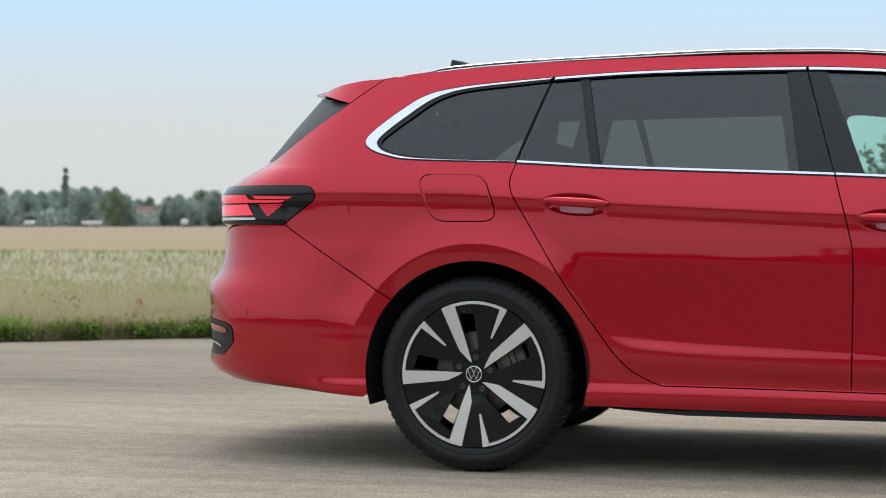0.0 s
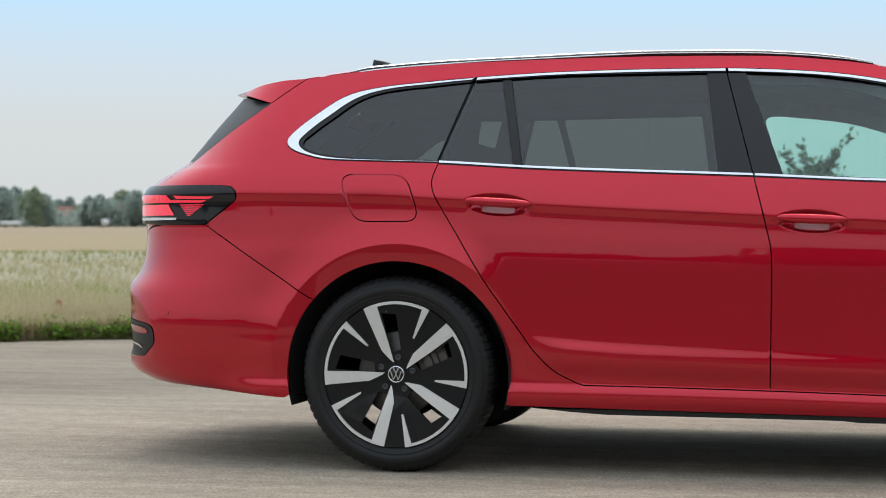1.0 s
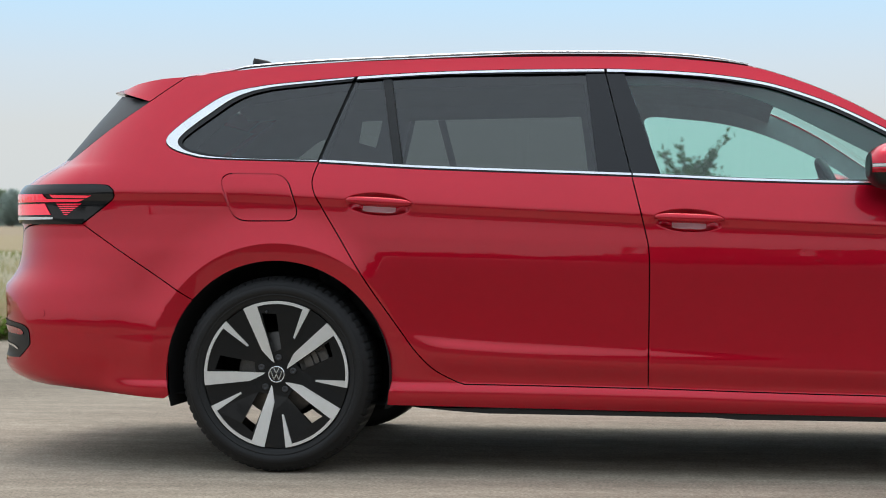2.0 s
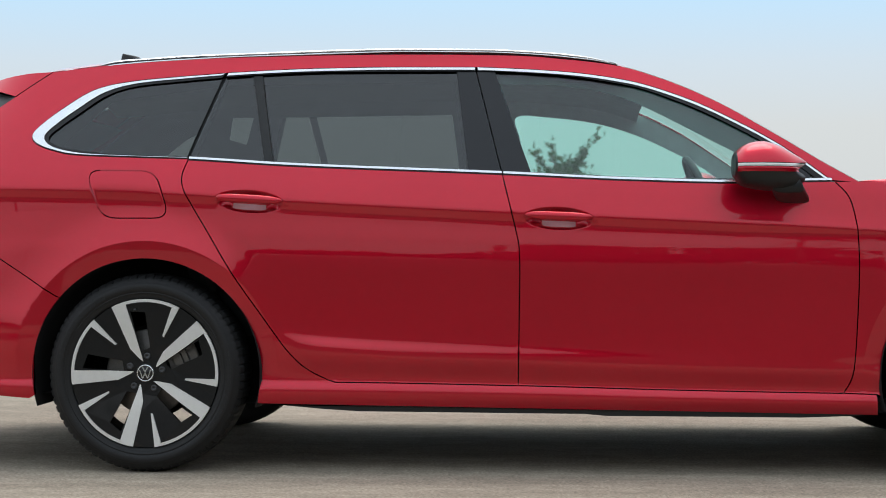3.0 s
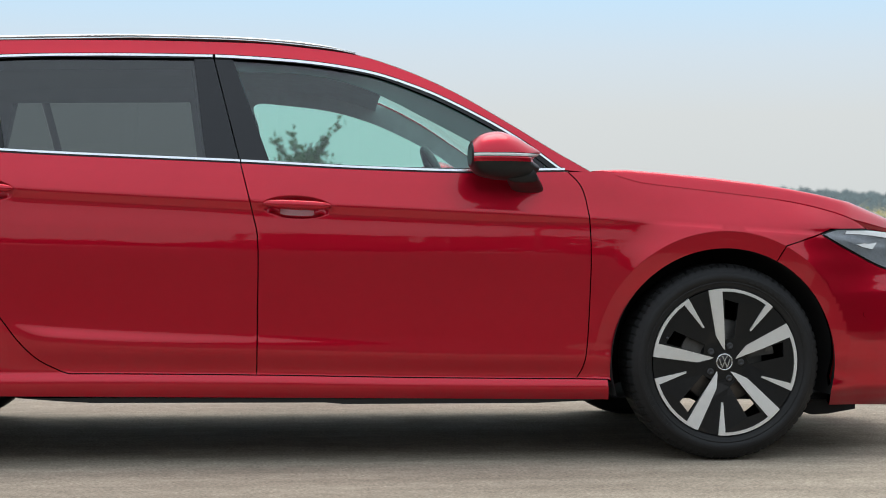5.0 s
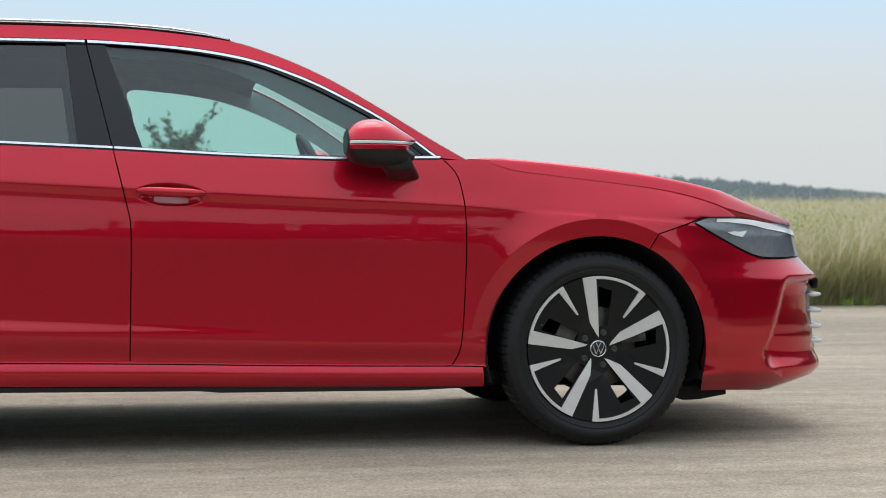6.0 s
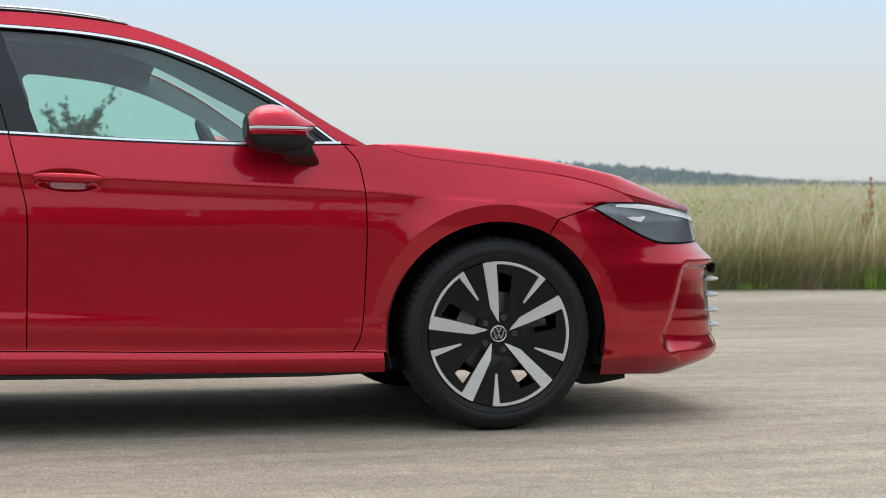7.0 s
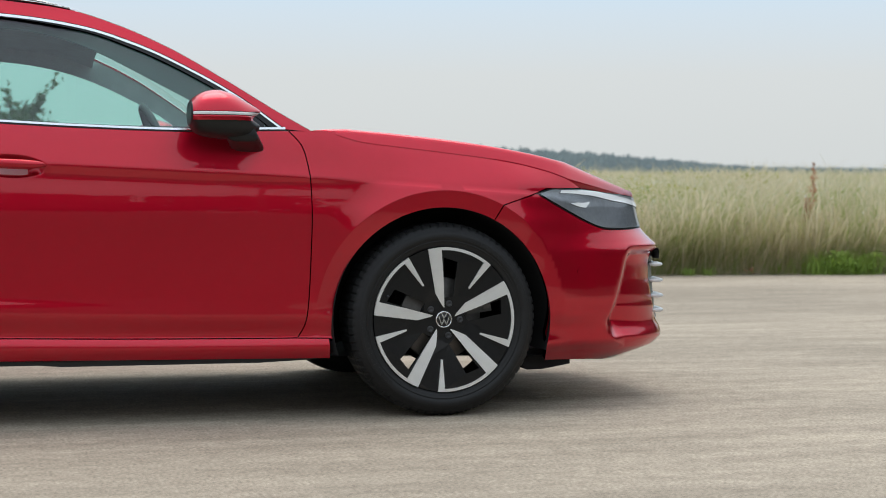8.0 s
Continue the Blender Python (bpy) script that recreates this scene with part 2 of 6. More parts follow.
def knots(x):
    """Heights and half-widths of the section's lines at each x, from below upwards."""
    x = np.clip(x, -1.2, 3.7)
    led = smooth01(0.38, 0.62, x) * (1 - smooth01(2.28, 2.46, x)) * np.interp(x, [0.6, 1.2, 1.6, 2.4], [0.95, 0.55, 0.30, 0.12])
    cre = 1 - np.clip((x - 2.15) / 0.50, 0, 1)
    thin = 1 - 0.85 * np.clip((x - 2.0) / 0.66, 0, 1)
    one = np.ones_like(x)
    crest, belt = np.minimum(crest_z(x), belt_z(x) - 0.045), belt_z(x)
    yb = np.interp(x, [-0.9, -0.3, 2.2, 2.5, 2.9, 3.4], [0.86, 0.872, 0.885, 0.875, 0.858, 0.845])
    lean = np.interp(x, [2.2, 2.6], [0.545, 1.2])
    tuck = 0.11 * np.clip(-0.15 - x, 0, 0.55)
    yb = yb - 0.9 * tuck
    fl = np.minimum(flank_z(x) + 0.010, crest - 0.05)
    yf = 0.9044 + 0.056 * (crest - 0.0285 - fl)
    d, le, sc = door_z(x), ledge_z(x), scoop_z(x)
    ahead = smooth01(3.10, 3.38, x)
    low = ahead + smooth01(0.42, 0.70, -x)
    zs = [0.05 * one, 0.20 * one, d - 0.026, d - 0.006, d + 0.006, le - 0.004, le + 0.003, sc - 0.006, sc + 0.004, np.minimum(0.60, crest - 0.16), fl - 0.050, fl,
          crest - 0.0285 * thin, crest - 0.0255 * thin, crest - 0.0045 * thin, crest - 0.0005, crest + 0.03, belt, belt + 0.5]
    ys = [0.70 * one, 0.874 - 0.070 * low, 0.8985 + 0.003 * led - 0.055 * low, 0.8850 - 0.037 * low, 0.8800 - 0.001 * led - 0.029 * low, 0.897 + 0.0105 * led - 0.012 * low, 0.897 + 0.0105 * led - 0.0115 * low, 0.900 - 0.0035 * led - 0.008 * low, 0.9003 - 0.0035 * led - 0.0075 * low, 0.9055 - 0.001 * led - 0.40 * tuck - 0.022 * ahead,
          yf + 0.0017 - 0.9 * tuck - 0.028 * ahead, yf - tuck - 0.034 * ahead, 0.9044 - tuck - 0.042 * ahead, 0.90417 + 0.0009 * cre - tuck - 0.042 * ahead, 0.9026 + 0.0140 * cre - tuck - 0.042 * ahead, 0.9023 + 0.0151 * cre - tuck - 0.042 * ahead, 0.896 + 0.0142 * cre - tuck - 0.044 * ahead, yb, yb - 0.5 * lean]
    return np.array(zs), np.array(ys)


def half(x, z):
    zs, ys = knots(x)
    h, d = np.diff(zs, axis=0), np.diff(ys, axis=0) / np.diff(zs, axis=0)
    s = np.empty_like(zs)
    s[0], s[-1] = d[0], d[-1]
    for i in range(1, len(zs) - 1):
        a, b = 2 * h[i] + h[i - 1], h[i] + 2 * h[i - 1]
        same = d[i - 1] * d[i] > 1e-12
        s[i] = np.where(same, (a + b) * d[i - 1] * d[i] / np.where(same, a * d[i] + b * d[i - 1], 1.0), 0.0)
    y = ys[0].copy()
    for i in range(len(h)):
        t = np.clip((z - zs[i]) / h[i], 0, 1)
        v = ys[i] * (1 + 2 * t) * (1 - t) ** 2 + s[i] * h[i] * t * (1 - t) ** 2 + ys[i + 1] * t * t * (3 - 2 * t) + s[i + 1] * h[i] * t * t * (t - 1)
        y = np.where(z >= zs[i], v, y)
    y = y + 0.0206 * (np.clip(z, 0.2, 0.95) - 0.735)
    for wheel, way in ((0.0, 1), (2.841, -1)):
        r = np.hypot(x - wheel, z - 0.335)
        steep = np.where((x - wheel) * way > 0, smooth01(0.45, 0.98, (z - 0.335) / np.maximum(r, 1e-6)), 1.0)
        reach = 0.13 - 0.03 * smooth01(-0.1, 0.5, (x - wheel) * way / np.maximum(r, 1e-6))
        y = y - 0.010 * np.clip((0.447 - r) / 0.061, 0, 1) * smooth01(0.30, 0.42, z)
        y = y + 0.018 * np.clip(1 - np.maximum(r - 0.447, 0) / reach, 0, 1) ** 2 * smooth01(0.25, 0.45, z) * steep
    return y


def to_u(x, z):
    x, z = np.asarray(x, float), np.asarray(z, float)
    f = np.interp((x - X0F) / (nose_x(z) - X0F), FX, SIG)
    r = np.interp((X0R - x) / (tail_x(z) + X0R), FX, SIG)
    return np.where(x > X0F, X0F + f, np.where(x < X0R, X0R - r, x))


def form(u, z, off=0.0, dent=None):
    """Points of the near side of the body, pushed out by off."""
    def raw(u, z):
        sf, sr = np.clip(u - X0F, 0, SIG[-1]), np.clip(X0R - u, 0, SIG[-1])
        x = np.clip(u, X0R, X0F) + np.interp(sf, SIG, FX) * (nose_x(z) - X0F) - np.interp(sr, SIG, FX) * (tail_x(z) + X0R)
        y = half(x, z) * np.interp(sf, SIG, FY) * np.interp(sr, SIG, FY)
        return np.stack([x, -y, z + 0.022 * (0.90 - y)], -1)

    def normal(f, u, z):
        e = 1.5e-3
        n = np.cross(f(u + e, z) - f(u - e, z), f(u, z + e) - f(u, z - e))
        return n / np.maximum(np.linalg.norm(n, axis=-1, keepdims=True), 1e-12)

    def pushed(u, z):
        p = raw(u, z)
        return p - normal(raw, u, z) * dent(p[..., 0], p[..., 2], u)[..., None] if dent else p
    p, n = pushed(u, z), normal(pushed, u, z)
    return p + n * off, n


def rows_at(u, many):
    zs, _ = knots(np.clip(u, -0.9, 3.3))
    cuts = []
    for i in range(1, len(zs) - 1):
        k = max(1, round(many * float(np.mean(zs[i + 1] - zs[i]))))
        cuts += [zs[i] + (zs[i + 1] - zs[i]) * j / k for j in range(k)]
    return np.array(cuts)


def skin(name, loop, mat, parent, label="", off=0.0, gap=0.002, holes=(), step=0.03, depth=0.016, dent=None, sides=(1, -1), centre=0, in_u=False, fine=None, lines=()):
    """A panel of the body within an outline of (x, z). centre: it runs on across the car's middle as one piece. sides: 1 near, -1 far."""
    def mapped(q):
        q = np.asarray(q, float)
        return q.copy() if in_u else np.stack([to_u(q[:, 0], q[:, 1]), q[:, 1]], 1)
    line = shrunk(mapped(loop), gap)
    cuts = [shrunk(mapped(h), -gap) for h in holes]
    if centre:
        mid = U_FRONT if centre > 0 else U_REAR
        on = np.abs(mapped(shrunk(loop, 0))[:, 0] - mid) < 4e-3
        line[on, 0] = mid
    us = np.arange(line[:, 0].min(), line[:, 0].max() + step, step)
    rows = rows_at(us, 1 / step)
    inner = np.stack([np.broadcast_to(us, rows.shape), rows], -1).reshape(-1, 2)
    for wheel in (0.0, 2.841):
        around = np.hypot(inner[:, 0] - wheel, inner[:, 1] - 0.335)
        inner = inner[(around < 0.440) | (around > 0.456)]
        ring = [(wheel + r * math.cos(a), 0.335 + r * math.sin(a)) for r in (0.4460, 0.4475, 0.4500) for a in np.linspace(0, math.pi, 120)]
        inner = np.concatenate([inner, ring])
    if fine:
        cx, cz, w, h, tilt = fine
        local = np.stack([(inner[:, 0] - cx) / w, (inner[:, 1] - cz - tilt * (inner[:, 0] - cx)) / h], 1)
        inner = inner[np.hypot(*local.T) > 1.06]
        extra = [(cx + r * w * math.cos(a), cz + r * h * math.sin(a) + tilt * r * w * math.cos(a)) for r in (0.2, 0.4, 0.52, 0.60, 0.66, 0.72, 0.78, 0.84, 0.90, 0.95, 0.99, 1.03) for a in np.linspace(0, 2 * math.pi, 96, endpoint=False)]
        inner = np.concatenate([inner, extra])
    for run in lines:
        run = mapped(np.array(straight(*run, step=0.004)))
        t = np.gradient(run, axis=0)
        t = np.stack([-t[:, 1], t[:, 0]], 1) / np.maximum(np.hypot(*t.T)[:, None], 1e-9)
        near = np.array([np.min(np.hypot(*(run - q).T)) for q in inner])
        inner = np.concatenate([inner[near > 0.007], run - 0.0022 * t, run + 0.0022 * t])
    v, f = fill(line, cuts, inner)
    p, n = form(v[:, 0], v[:, 1], off, dent)
    a, b, c = p[f[:, 0]], p[f[:, 1]], p[f[:, 2]]
    turn = np.sum(np.cross(b - a, c - a) * n[f[:, 0]], 1) < 0
    f[turn] = f[turn][:, ::-1]
    P, N, F = [p], [n], [f]
    count = len(p)
    if depth:
        for ring in [line] + cuts:
            q, m = form(ring[:, 0], ring[:, 1], off, dent)
            keep = np.ones(len(q), bool)
            if centre:
                keep = np.abs(ring[:, 0] - mid) > 1e-4
            k = len(q)
            out = np.cross(np.roll(q, -1, 0) - np.roll(q, 1, 0), m)
            out /= np.maximum(np.linalg.norm(out, axis=1, keepdims=True), 1e-9)
            side = out * 0.8 + m * 0.2
            P += [q, q - m * depth]
            N += [side, side]
            F.append(np.array([(count + i, count + (i + 1) % k, count + k + (i + 1) % k, count + k + i) for i in range(k) if keep[i] and keep[(i + 1) % k]]))
            count += 2 * k
    P, N = np.concatenate(P), np.concatenate(N)
    tris = [tuple(q) for block in F for q in block]
    made = []
    flip = np.array((1, -1, 1))
    if centre:
        k = len(P)
        both_f = tris + [tuple(i + k for i in reversed(t)) for t in tris]
        return put(name, mesh_of(name, np.concatenate([P, P * flip]), both_f, mat, normals=np.concatenate([N, N * flip])), parent, label)
    for s in sides:
        if s > 0:
            me = mesh_of(name, P, tris, mat, normals=N)
        else:
            me = mesh_of(name, P * flip, [tuple(reversed(t)) for t in tris], mat, normals=N * flip)
        if not isinstance(parent, (tuple, list)):
            made.append(put(name, me, parent, label))
        else:
            made.append(put(name, me, parent[0 if s > 0 else 1], label))
    return made


def grid(name, pts, mat, parent, label="", close=False):
    """A smooth sheet over a grid of points."""
    pts = np.asarray(pts, float)
    r, c = pts.shape[:2]
    cols = c if close else c - 1
    f = [(i * c + j, i * c + (j + 1) % c, (i + 1) * c + (j + 1) % c, (i + 1) * c + j) for i in range(r - 1) for j in range(cols)]
    return put(name, mesh_of(name, pts.reshape(-1, 3), f, mat), parent, label)


def lathe(name, profile, mat, parent, label="", n=72, about=(0, 0, 0)):
    """Turns (radius, y) pairs about the y axis."""
    prof = np.asarray(profile, float)
    a = np.linspace(0, 2 * math.pi, n, endpoint=False)
    pts = np.stack([prof[:, None, 0] * np.cos(a), np.broadcast_to(prof[:, None, 1], (len(prof), n)), prof[:, None, 0] * np.sin(a)], -1) + np.array(about)
    return grid(name, pts, mat, parent, label, close=True)


def slab(name, loop, y0, y1, mat, parent, label="", holes=(), smooth=False, dish=None):
    """A flat plate in the (x, z) plane between y0 (front) and y1, with an optional dish(r) added to the front."""
    loop = shrunk(loop, 0)
    v, f = fill(loop, [np.asarray(h) for h in holes], np.zeros((0, 2)))
    d = np.zeros(len(v)) if dish is None else dish(np.hypot(*v.T))
    P = [np.stack([v[:, 0], y0 + d, v[:, 1]], 1)]
    F = []
    for t in f:
        a, b, c = v[t]
        F.append(tuple(t) if (b[0] - a[0]) * (c[1] - a[1]) - (b[1] - a[1]) * (c[0] - a[0]) > 0 else tuple(reversed(t)))
    count = len(v)
    for ring in [loop] + [np.asarray(h) for h in holes]:
        k = len(ring)
        dr = np.zeros(k) if dish is None else dish(np.hypot(*ring.T))
        P += [np.stack([ring[:, 0], y0 + dr, ring[:, 1]], 1), np.stack([ring[:, 0], y1 + 0 * dr, ring[:, 1]], 1)]
        F += [(count + i, count + k + i, count + k + (i + 1) % k, count + (i + 1) % k) for i in range(k)]
        count += 2 * k
    me = mesh_of(name, np.concatenate(P), F, mat, smooth)
    if not smooth:
        bm = bmesh.new()
        bm.from_mesh(me)
        bmesh.ops.remove_doubles(bm, verts=bm.verts[:], dist=1e-5)
        bm.to_mesh(me)
        bm.free()
    return put(name, me, parent, label)


# ---- the car ----
car = thing("estate_car", "red estate car with black and silver wheels parked on concrete", "car")
car.rotation_euler = (radians(-FALL), 0, 0)
chr_top = pchip([(-0.213, 1.302), (-0.092, 1.331), (0.072, 1.348), (0.243, 1.362), (0.568, 1.378), (0.844, 1.382), (1.106, 1.381), (1.238, 1.376), (1.433, 1.362), (1.628, 1.332), (1.82, 1.270), (2.007, 1.178), (2.126, 1.107), (2.285, 0.990)])
gl_top = pchip([(-0.068, 1.314), (0.10, 1.334), (0.245, 1.348), (0.648, 1.366), (1.11, 1.367), (1.336, 1.357), (1.628, 1.315), (1.819, 1.248), (2.005, 1.155), (2.12, 1.085), (2.235, 0.996)])
roof_edge = pchip([(-0.372, 1.370), (-0.19, 1.392), (0.247, 1.420), (0.84, 1.431), (1.237, 1.426), (1.434, 1.410), (1.59, 1.389), (1.745, 1.341), (1.916, 1.264), (2.101, 1.154), (2.263, 1.051), (2.40, 0.972)])
QUARTER_OUT = bend((0.14, 1.059), (-0.219, 1.071), (-0.325, 1.087), (-0.392, 1.112), (-0.411, 1.142), (-0.383, 1.18), (-0.309, 1.241), (-0.213, 1.302), (-0.092, 1.331), (0.072, 1.348), (0.24, 1.361))
QUARTER_TRIM = bend((0.132, 1.0655), (-0.10, 1.0725), (-0.242, 1.082), (-0.333, 1.103), (-0.366, 1.135), (-0.334, 1.174), (-0.266, 1.228), (-0.178, 1.288), (-0.068, 1.321), (0.10, 1.339), (0.228, 1.3505))
QUARTER_IN = bend((0.132, 1.067), (-0.10, 1.076), (-0.242, 1.088), (-0.325, 1.108), (-0.351, 1.135), (-0.318, 1.169), (-0.253, 1.219), (-0.168, 1.280), (-0.068, 1.314), (0.10, 1.333), (0.226, 1.345))
REAR_EDGE = bend((0.64, 0.306), (0.606, 0.318), (0.54, 0.354), (0.482, 0.41), (0.433, 0.475), (0.319, 0.637), (0.214, 0.809), (0.146, 0.924), (0.123, 0.992), (0.14, 1.056))
FRONT_EDGE = bend((2.302, 0.981), (2.347, 0.93), (2.368, 0.854), (2.378, 0.759), (2.378, 0.607), (2.365, 0.358), (2.335, 0.280))
MID_EDGE = bend((1.256, 0.298), (1.259, 0.52), (1.260, 0.735), (1.245, 0.829), (1.202, 1.004))
LAMP_TOP = bend((-0.926, 0.986), (-0.78, 0.9865), (-0.633, 0.984), (-0.598, 0.974), (-0.585, 0.957), (-0.598, 0.929), (-0.711, 0.848), n=5)
SHOULDER = bend((-0.80, 1.078), (-0.86, 1.04), (-0.926, 0.986), n=5)


def rounded(corners, r, n=7):
    """A loop with its corners rounded off by r."""
    out, k = [], len(corners)
    for i in range(k):
        a, b, c = (np.array(corners[j % k], float) for j in (i - 1, i, i + 1))
        p, q = b + (a - b) / np.hypot(*(a - b)) * r, b + (c - b) / np.hypot(*(c - b)) * r
        out += [p * (1 - t) ** 2 + 2 * b * t * (1 - t) + q * t * t for t in np.linspace(0, 1, n)]
    return out


FLAP = rounded([(-0.204, 1.021), (0.036, 1.017), (0.082, 0.858), (-0.150, 0.858)], 0.052)


def at_front(y, z):
    f = np.interp(y / 0.905, FY[::-1], FX[::-1])
    return (X0F + f * (float(nose_x(z)) - X0F), z)


def at_rear(y, z):
    f = np.interp(y / 0.905, FY[::-1], FX[::-1])
    return (X0R - f * (float(tail_x(z)) + X0R), z)


# body side: sill, quarter panel, roof rail and pillar in one pressing
side_loop = joined(along(roof_edge, 2.385, -0.372), straight((-0.372, 1.370), (-0.497, 1.281), (-0.80, 1.078)), SHOULDER, LAMP_TOP,
                   straight((-0.711, 0.848), (-0.306, 0.595)), arc(0, 0.335, 0.386, 139, -15), straight((0.387, 0.232), (2.448, 0.206), (2.443, 0.276), (2.335, 0.279)),
                   along(door_z, 2.33, 0.64), REAR_EDGE, QUARTER_OUT, along(chr_top, 0.25, 2.285), straight((2.29, 0.985), (2.385, 0.976)))
skin("body_side", side_loop, PAINT, car, holes=[FLAP], step=0.014)
skin("fuel_flap", FLAP, PAINT, car)
skin("front_wing", joined(FRONT_EDGE, straight((2.335, 0.279), (2.443, 0.276)), arc(2.841, 0.335, 0.386, 190, 62.5), straight((3.019, 0.677), (3.052, 0.731), (3.182, 0.771), (3.223, 0.787), (3.381, 0.788)),
                          along(belt_z, 3.38, 2.47), straight((2.466, 0.983), (2.302, 0.982))), PAINT, car, step=0.014)


def cup(cx, cz, w, h, tilt=0.0):
    def dent(x, z, u):
        d = np.hypot((x - cx) / w, (z - cz - tilt * (x - cx)) / h)
        return 0.034 * (1 - smooth01(0.60, 1.0, d))
    return dent


front_doors = skin("front_door", joined(FRONT_EDGE, along(door_z, 2.335, 1.256), MID_EDGE, along(belt_z, 1.202, 2.30)), PAINT, car, dent=cup(1.390, 0.858, 0.121, 0.039, -0.04), step=0.016, fine=(1.390, 0.858, 0.121, 0.039, -0.04))
rear_doors = skin("rear_door", joined(along(door_z, 1.256, 0.64), REAR_EDGE, along(belt_z, 0.14, 1.202), MID_EDGE[::-1]), PAINT, car, dent=cup(0.354, 0.914, 0.121, 0.039, -0.06), step=0.016, fine=(0.354, 0.914, 0.121, 0.039, -0.06))

# glass, pillars and bright trim over the doors
B_REAR, B_FRONT = [(1.04, 1.367), (1.088, 1.02)], [(1.172, 1.366), (1.298, 1.012)]
SPLIT = [(0.335, 1.353), (0.398, 1.047)]
line_x = lambda seg, z: seg[0][0] + (seg[1][0] - seg[0][0]) * (z - seg[0][1]) / (seg[1][1] - seg[0][1])
rear_gap = [(0.240, 1.361), (0.14, 1.066)]
mid_gap = [(1.108, 1.367), (1.200, 1.012)]
sill_up = 0.010


def pane(name, a, b, mat, parent, label, off, x_off=(0, 0)):
    """Glass or cover between two leaning edges, the window line and the belt."""
    za, zb = [float(belt_z(s[1][0])) + sill_up for s in (a, b)]
    ax0, ax1, bx0, bx1 = line_x(a, float(gl_top(a[0][0]))) + x_off[0], line_x(a, za) + x_off[0], line_x(b, float(gl_top(b[0][0]))) + x_off[1], line_x(b, zb) + x_off[1]
    loop = joined(along(gl_top, ax0, bx0), straight((bx0, float(gl_top(bx0))), (bx1, zb)), along(belt_z, bx1, ax1, up=sill_up), straight((ax1, za), (ax0, float(gl_top(ax0)))))
    return skin(name, loop, mat, parent, label, off=off, gap=0.0005, depth=0.004, step=0.05)


pane("rear_quarter_pane", rear_gap, SPLIT, PRIVACY, rear_doors, "dark tinted glass", -0.008, (0.004, 0))
pane("divider", SPLIT, SPLIT, BLACK, rear_doors, "", -0.004, (0, 0.032))
pane("rear_window", SPLIT, B_REAR, PRIVACY, rear_doors, "dark tinted glass", -0.008, (0.033, 0))
pane("pillar_cover", B_REAR, mid_gap, GLOSS, rear_doors, "gloss black", -0.003, (0, -0.002))
pane("pillar_cover", mid_gap, B_FRONT, GLOSS, front_doors, "gloss black", -0.003, (0.002, 0))
front_glass = joined(along(gl_top, 1.173, 2.225), along(belt_z, 2.225, 1.30, up=sill_up), straight((1.298, 1.012), (1.172, 1.366)))
skin("front_window", front_glass, GLASS, front_doors, "clear green-tinted glass", off=-0.008, gap=0.0005, depth=0.004, step=0.05)
skin("quarter_window", joined(QUARTER_IN, straight((0.228, 1.345), (0.134, 1.067))), PRIVACY, car, "dark tinted glass", off=-0.006, gap=0.0005, depth=0.004, step=0.05)
skin("door_gap_seal", joined(straight((0.226, 1.352), (0.252, 1.352), (0.158, 1.058), (0.128, 1.058), (0.226, 1.352))), BLACK, car, "black rubber seal", off=-0.016, gap=0, depth=0.006, step=0.05)
skin("quarter_trim", joined(QUARTER_OUT, QUARTER_TRIM[::-1]), CHROME, car, "satin silver trim", off=0.003, gap=0.0025, depth=0.010)
skin("quarter_seal", joined(QUARTER_OUT, QUARTER_IN[::-1]), BLACK, car, "black rubber seal", off=0.0005, gap=0.0003, depth=0.010)
skin("window_trim", joined(along(chr_top, 0.246, 1.104), along(chr_top, 1.104, 0.243, up=-0.0125)), CHROME, rear_doors, "satin silver trim", off=0.003, gap=0.0022, depth=0.010)
skin("window_seal", joined(along(chr_top, 0.246, 1.104), along(gl_top, 1.104, 0.242)), BLACK, rear_doors, "black rubber seal", off=0.0005, gap=0.0004, depth=0.010)
skin("window_trim", joined(along(chr_top, 1.110, 2.284), along(chr_top, 2.272, 1.112, up=-0.0135)), CHROME, front_doors, "satin silver trim", off=0.003, gap=0.0022, depth=0.010)
skin("window_seal", joined(along(chr_top, 1.110, 2.284), along(gl_top, 2.235, 1.112)), BLACK, front_doors, "black rubber seal", off=0.0005, gap=0.0004, depth=0.010)
skin("belt_seal", joined(along(belt_z, 0.143, 1.200, up=-0.001), along(belt_z, 1.200, 0.143, up=0.013)), BLACK, rear_doors, "black rubber seal", off=0.001, gap=0.0004, depth=0.008)
skin("belt_seal", joined(along(belt_z, 1.205, 2.292, up=-0.001), along(belt_z, 2.292, 1.205, up=0.013)), BLACK, front_doors, "black rubber seal", off=0.001, gap=0.0004, depth=0.008)
skin("belt_trim", joined(along(belt_z, 0.143, 1.200, up=0.0025), along(belt_z, 1.200, 0.143, up=0.0105)), CHROME, rear_doors, "satin silver trim", off=0.004, gap=0.0004, depth=0.008)
skin("belt_trim", joined(along(belt_z, 1.205, 2.292, up=0.0025), along(belt_z, 2.292, 1.205, up=0.0105)), CHROME, front_doors, "satin silver trim", off=0.004, gap=0.0004, depth=0.008)


# front bumper with its side scoop, tail bumper, tailgate
SCOOP_LINE = [(3.478, 0.23), (3.468, 0.312), (3.490, 0.37), (3.525, 0.47), (3.558, 0.575)]


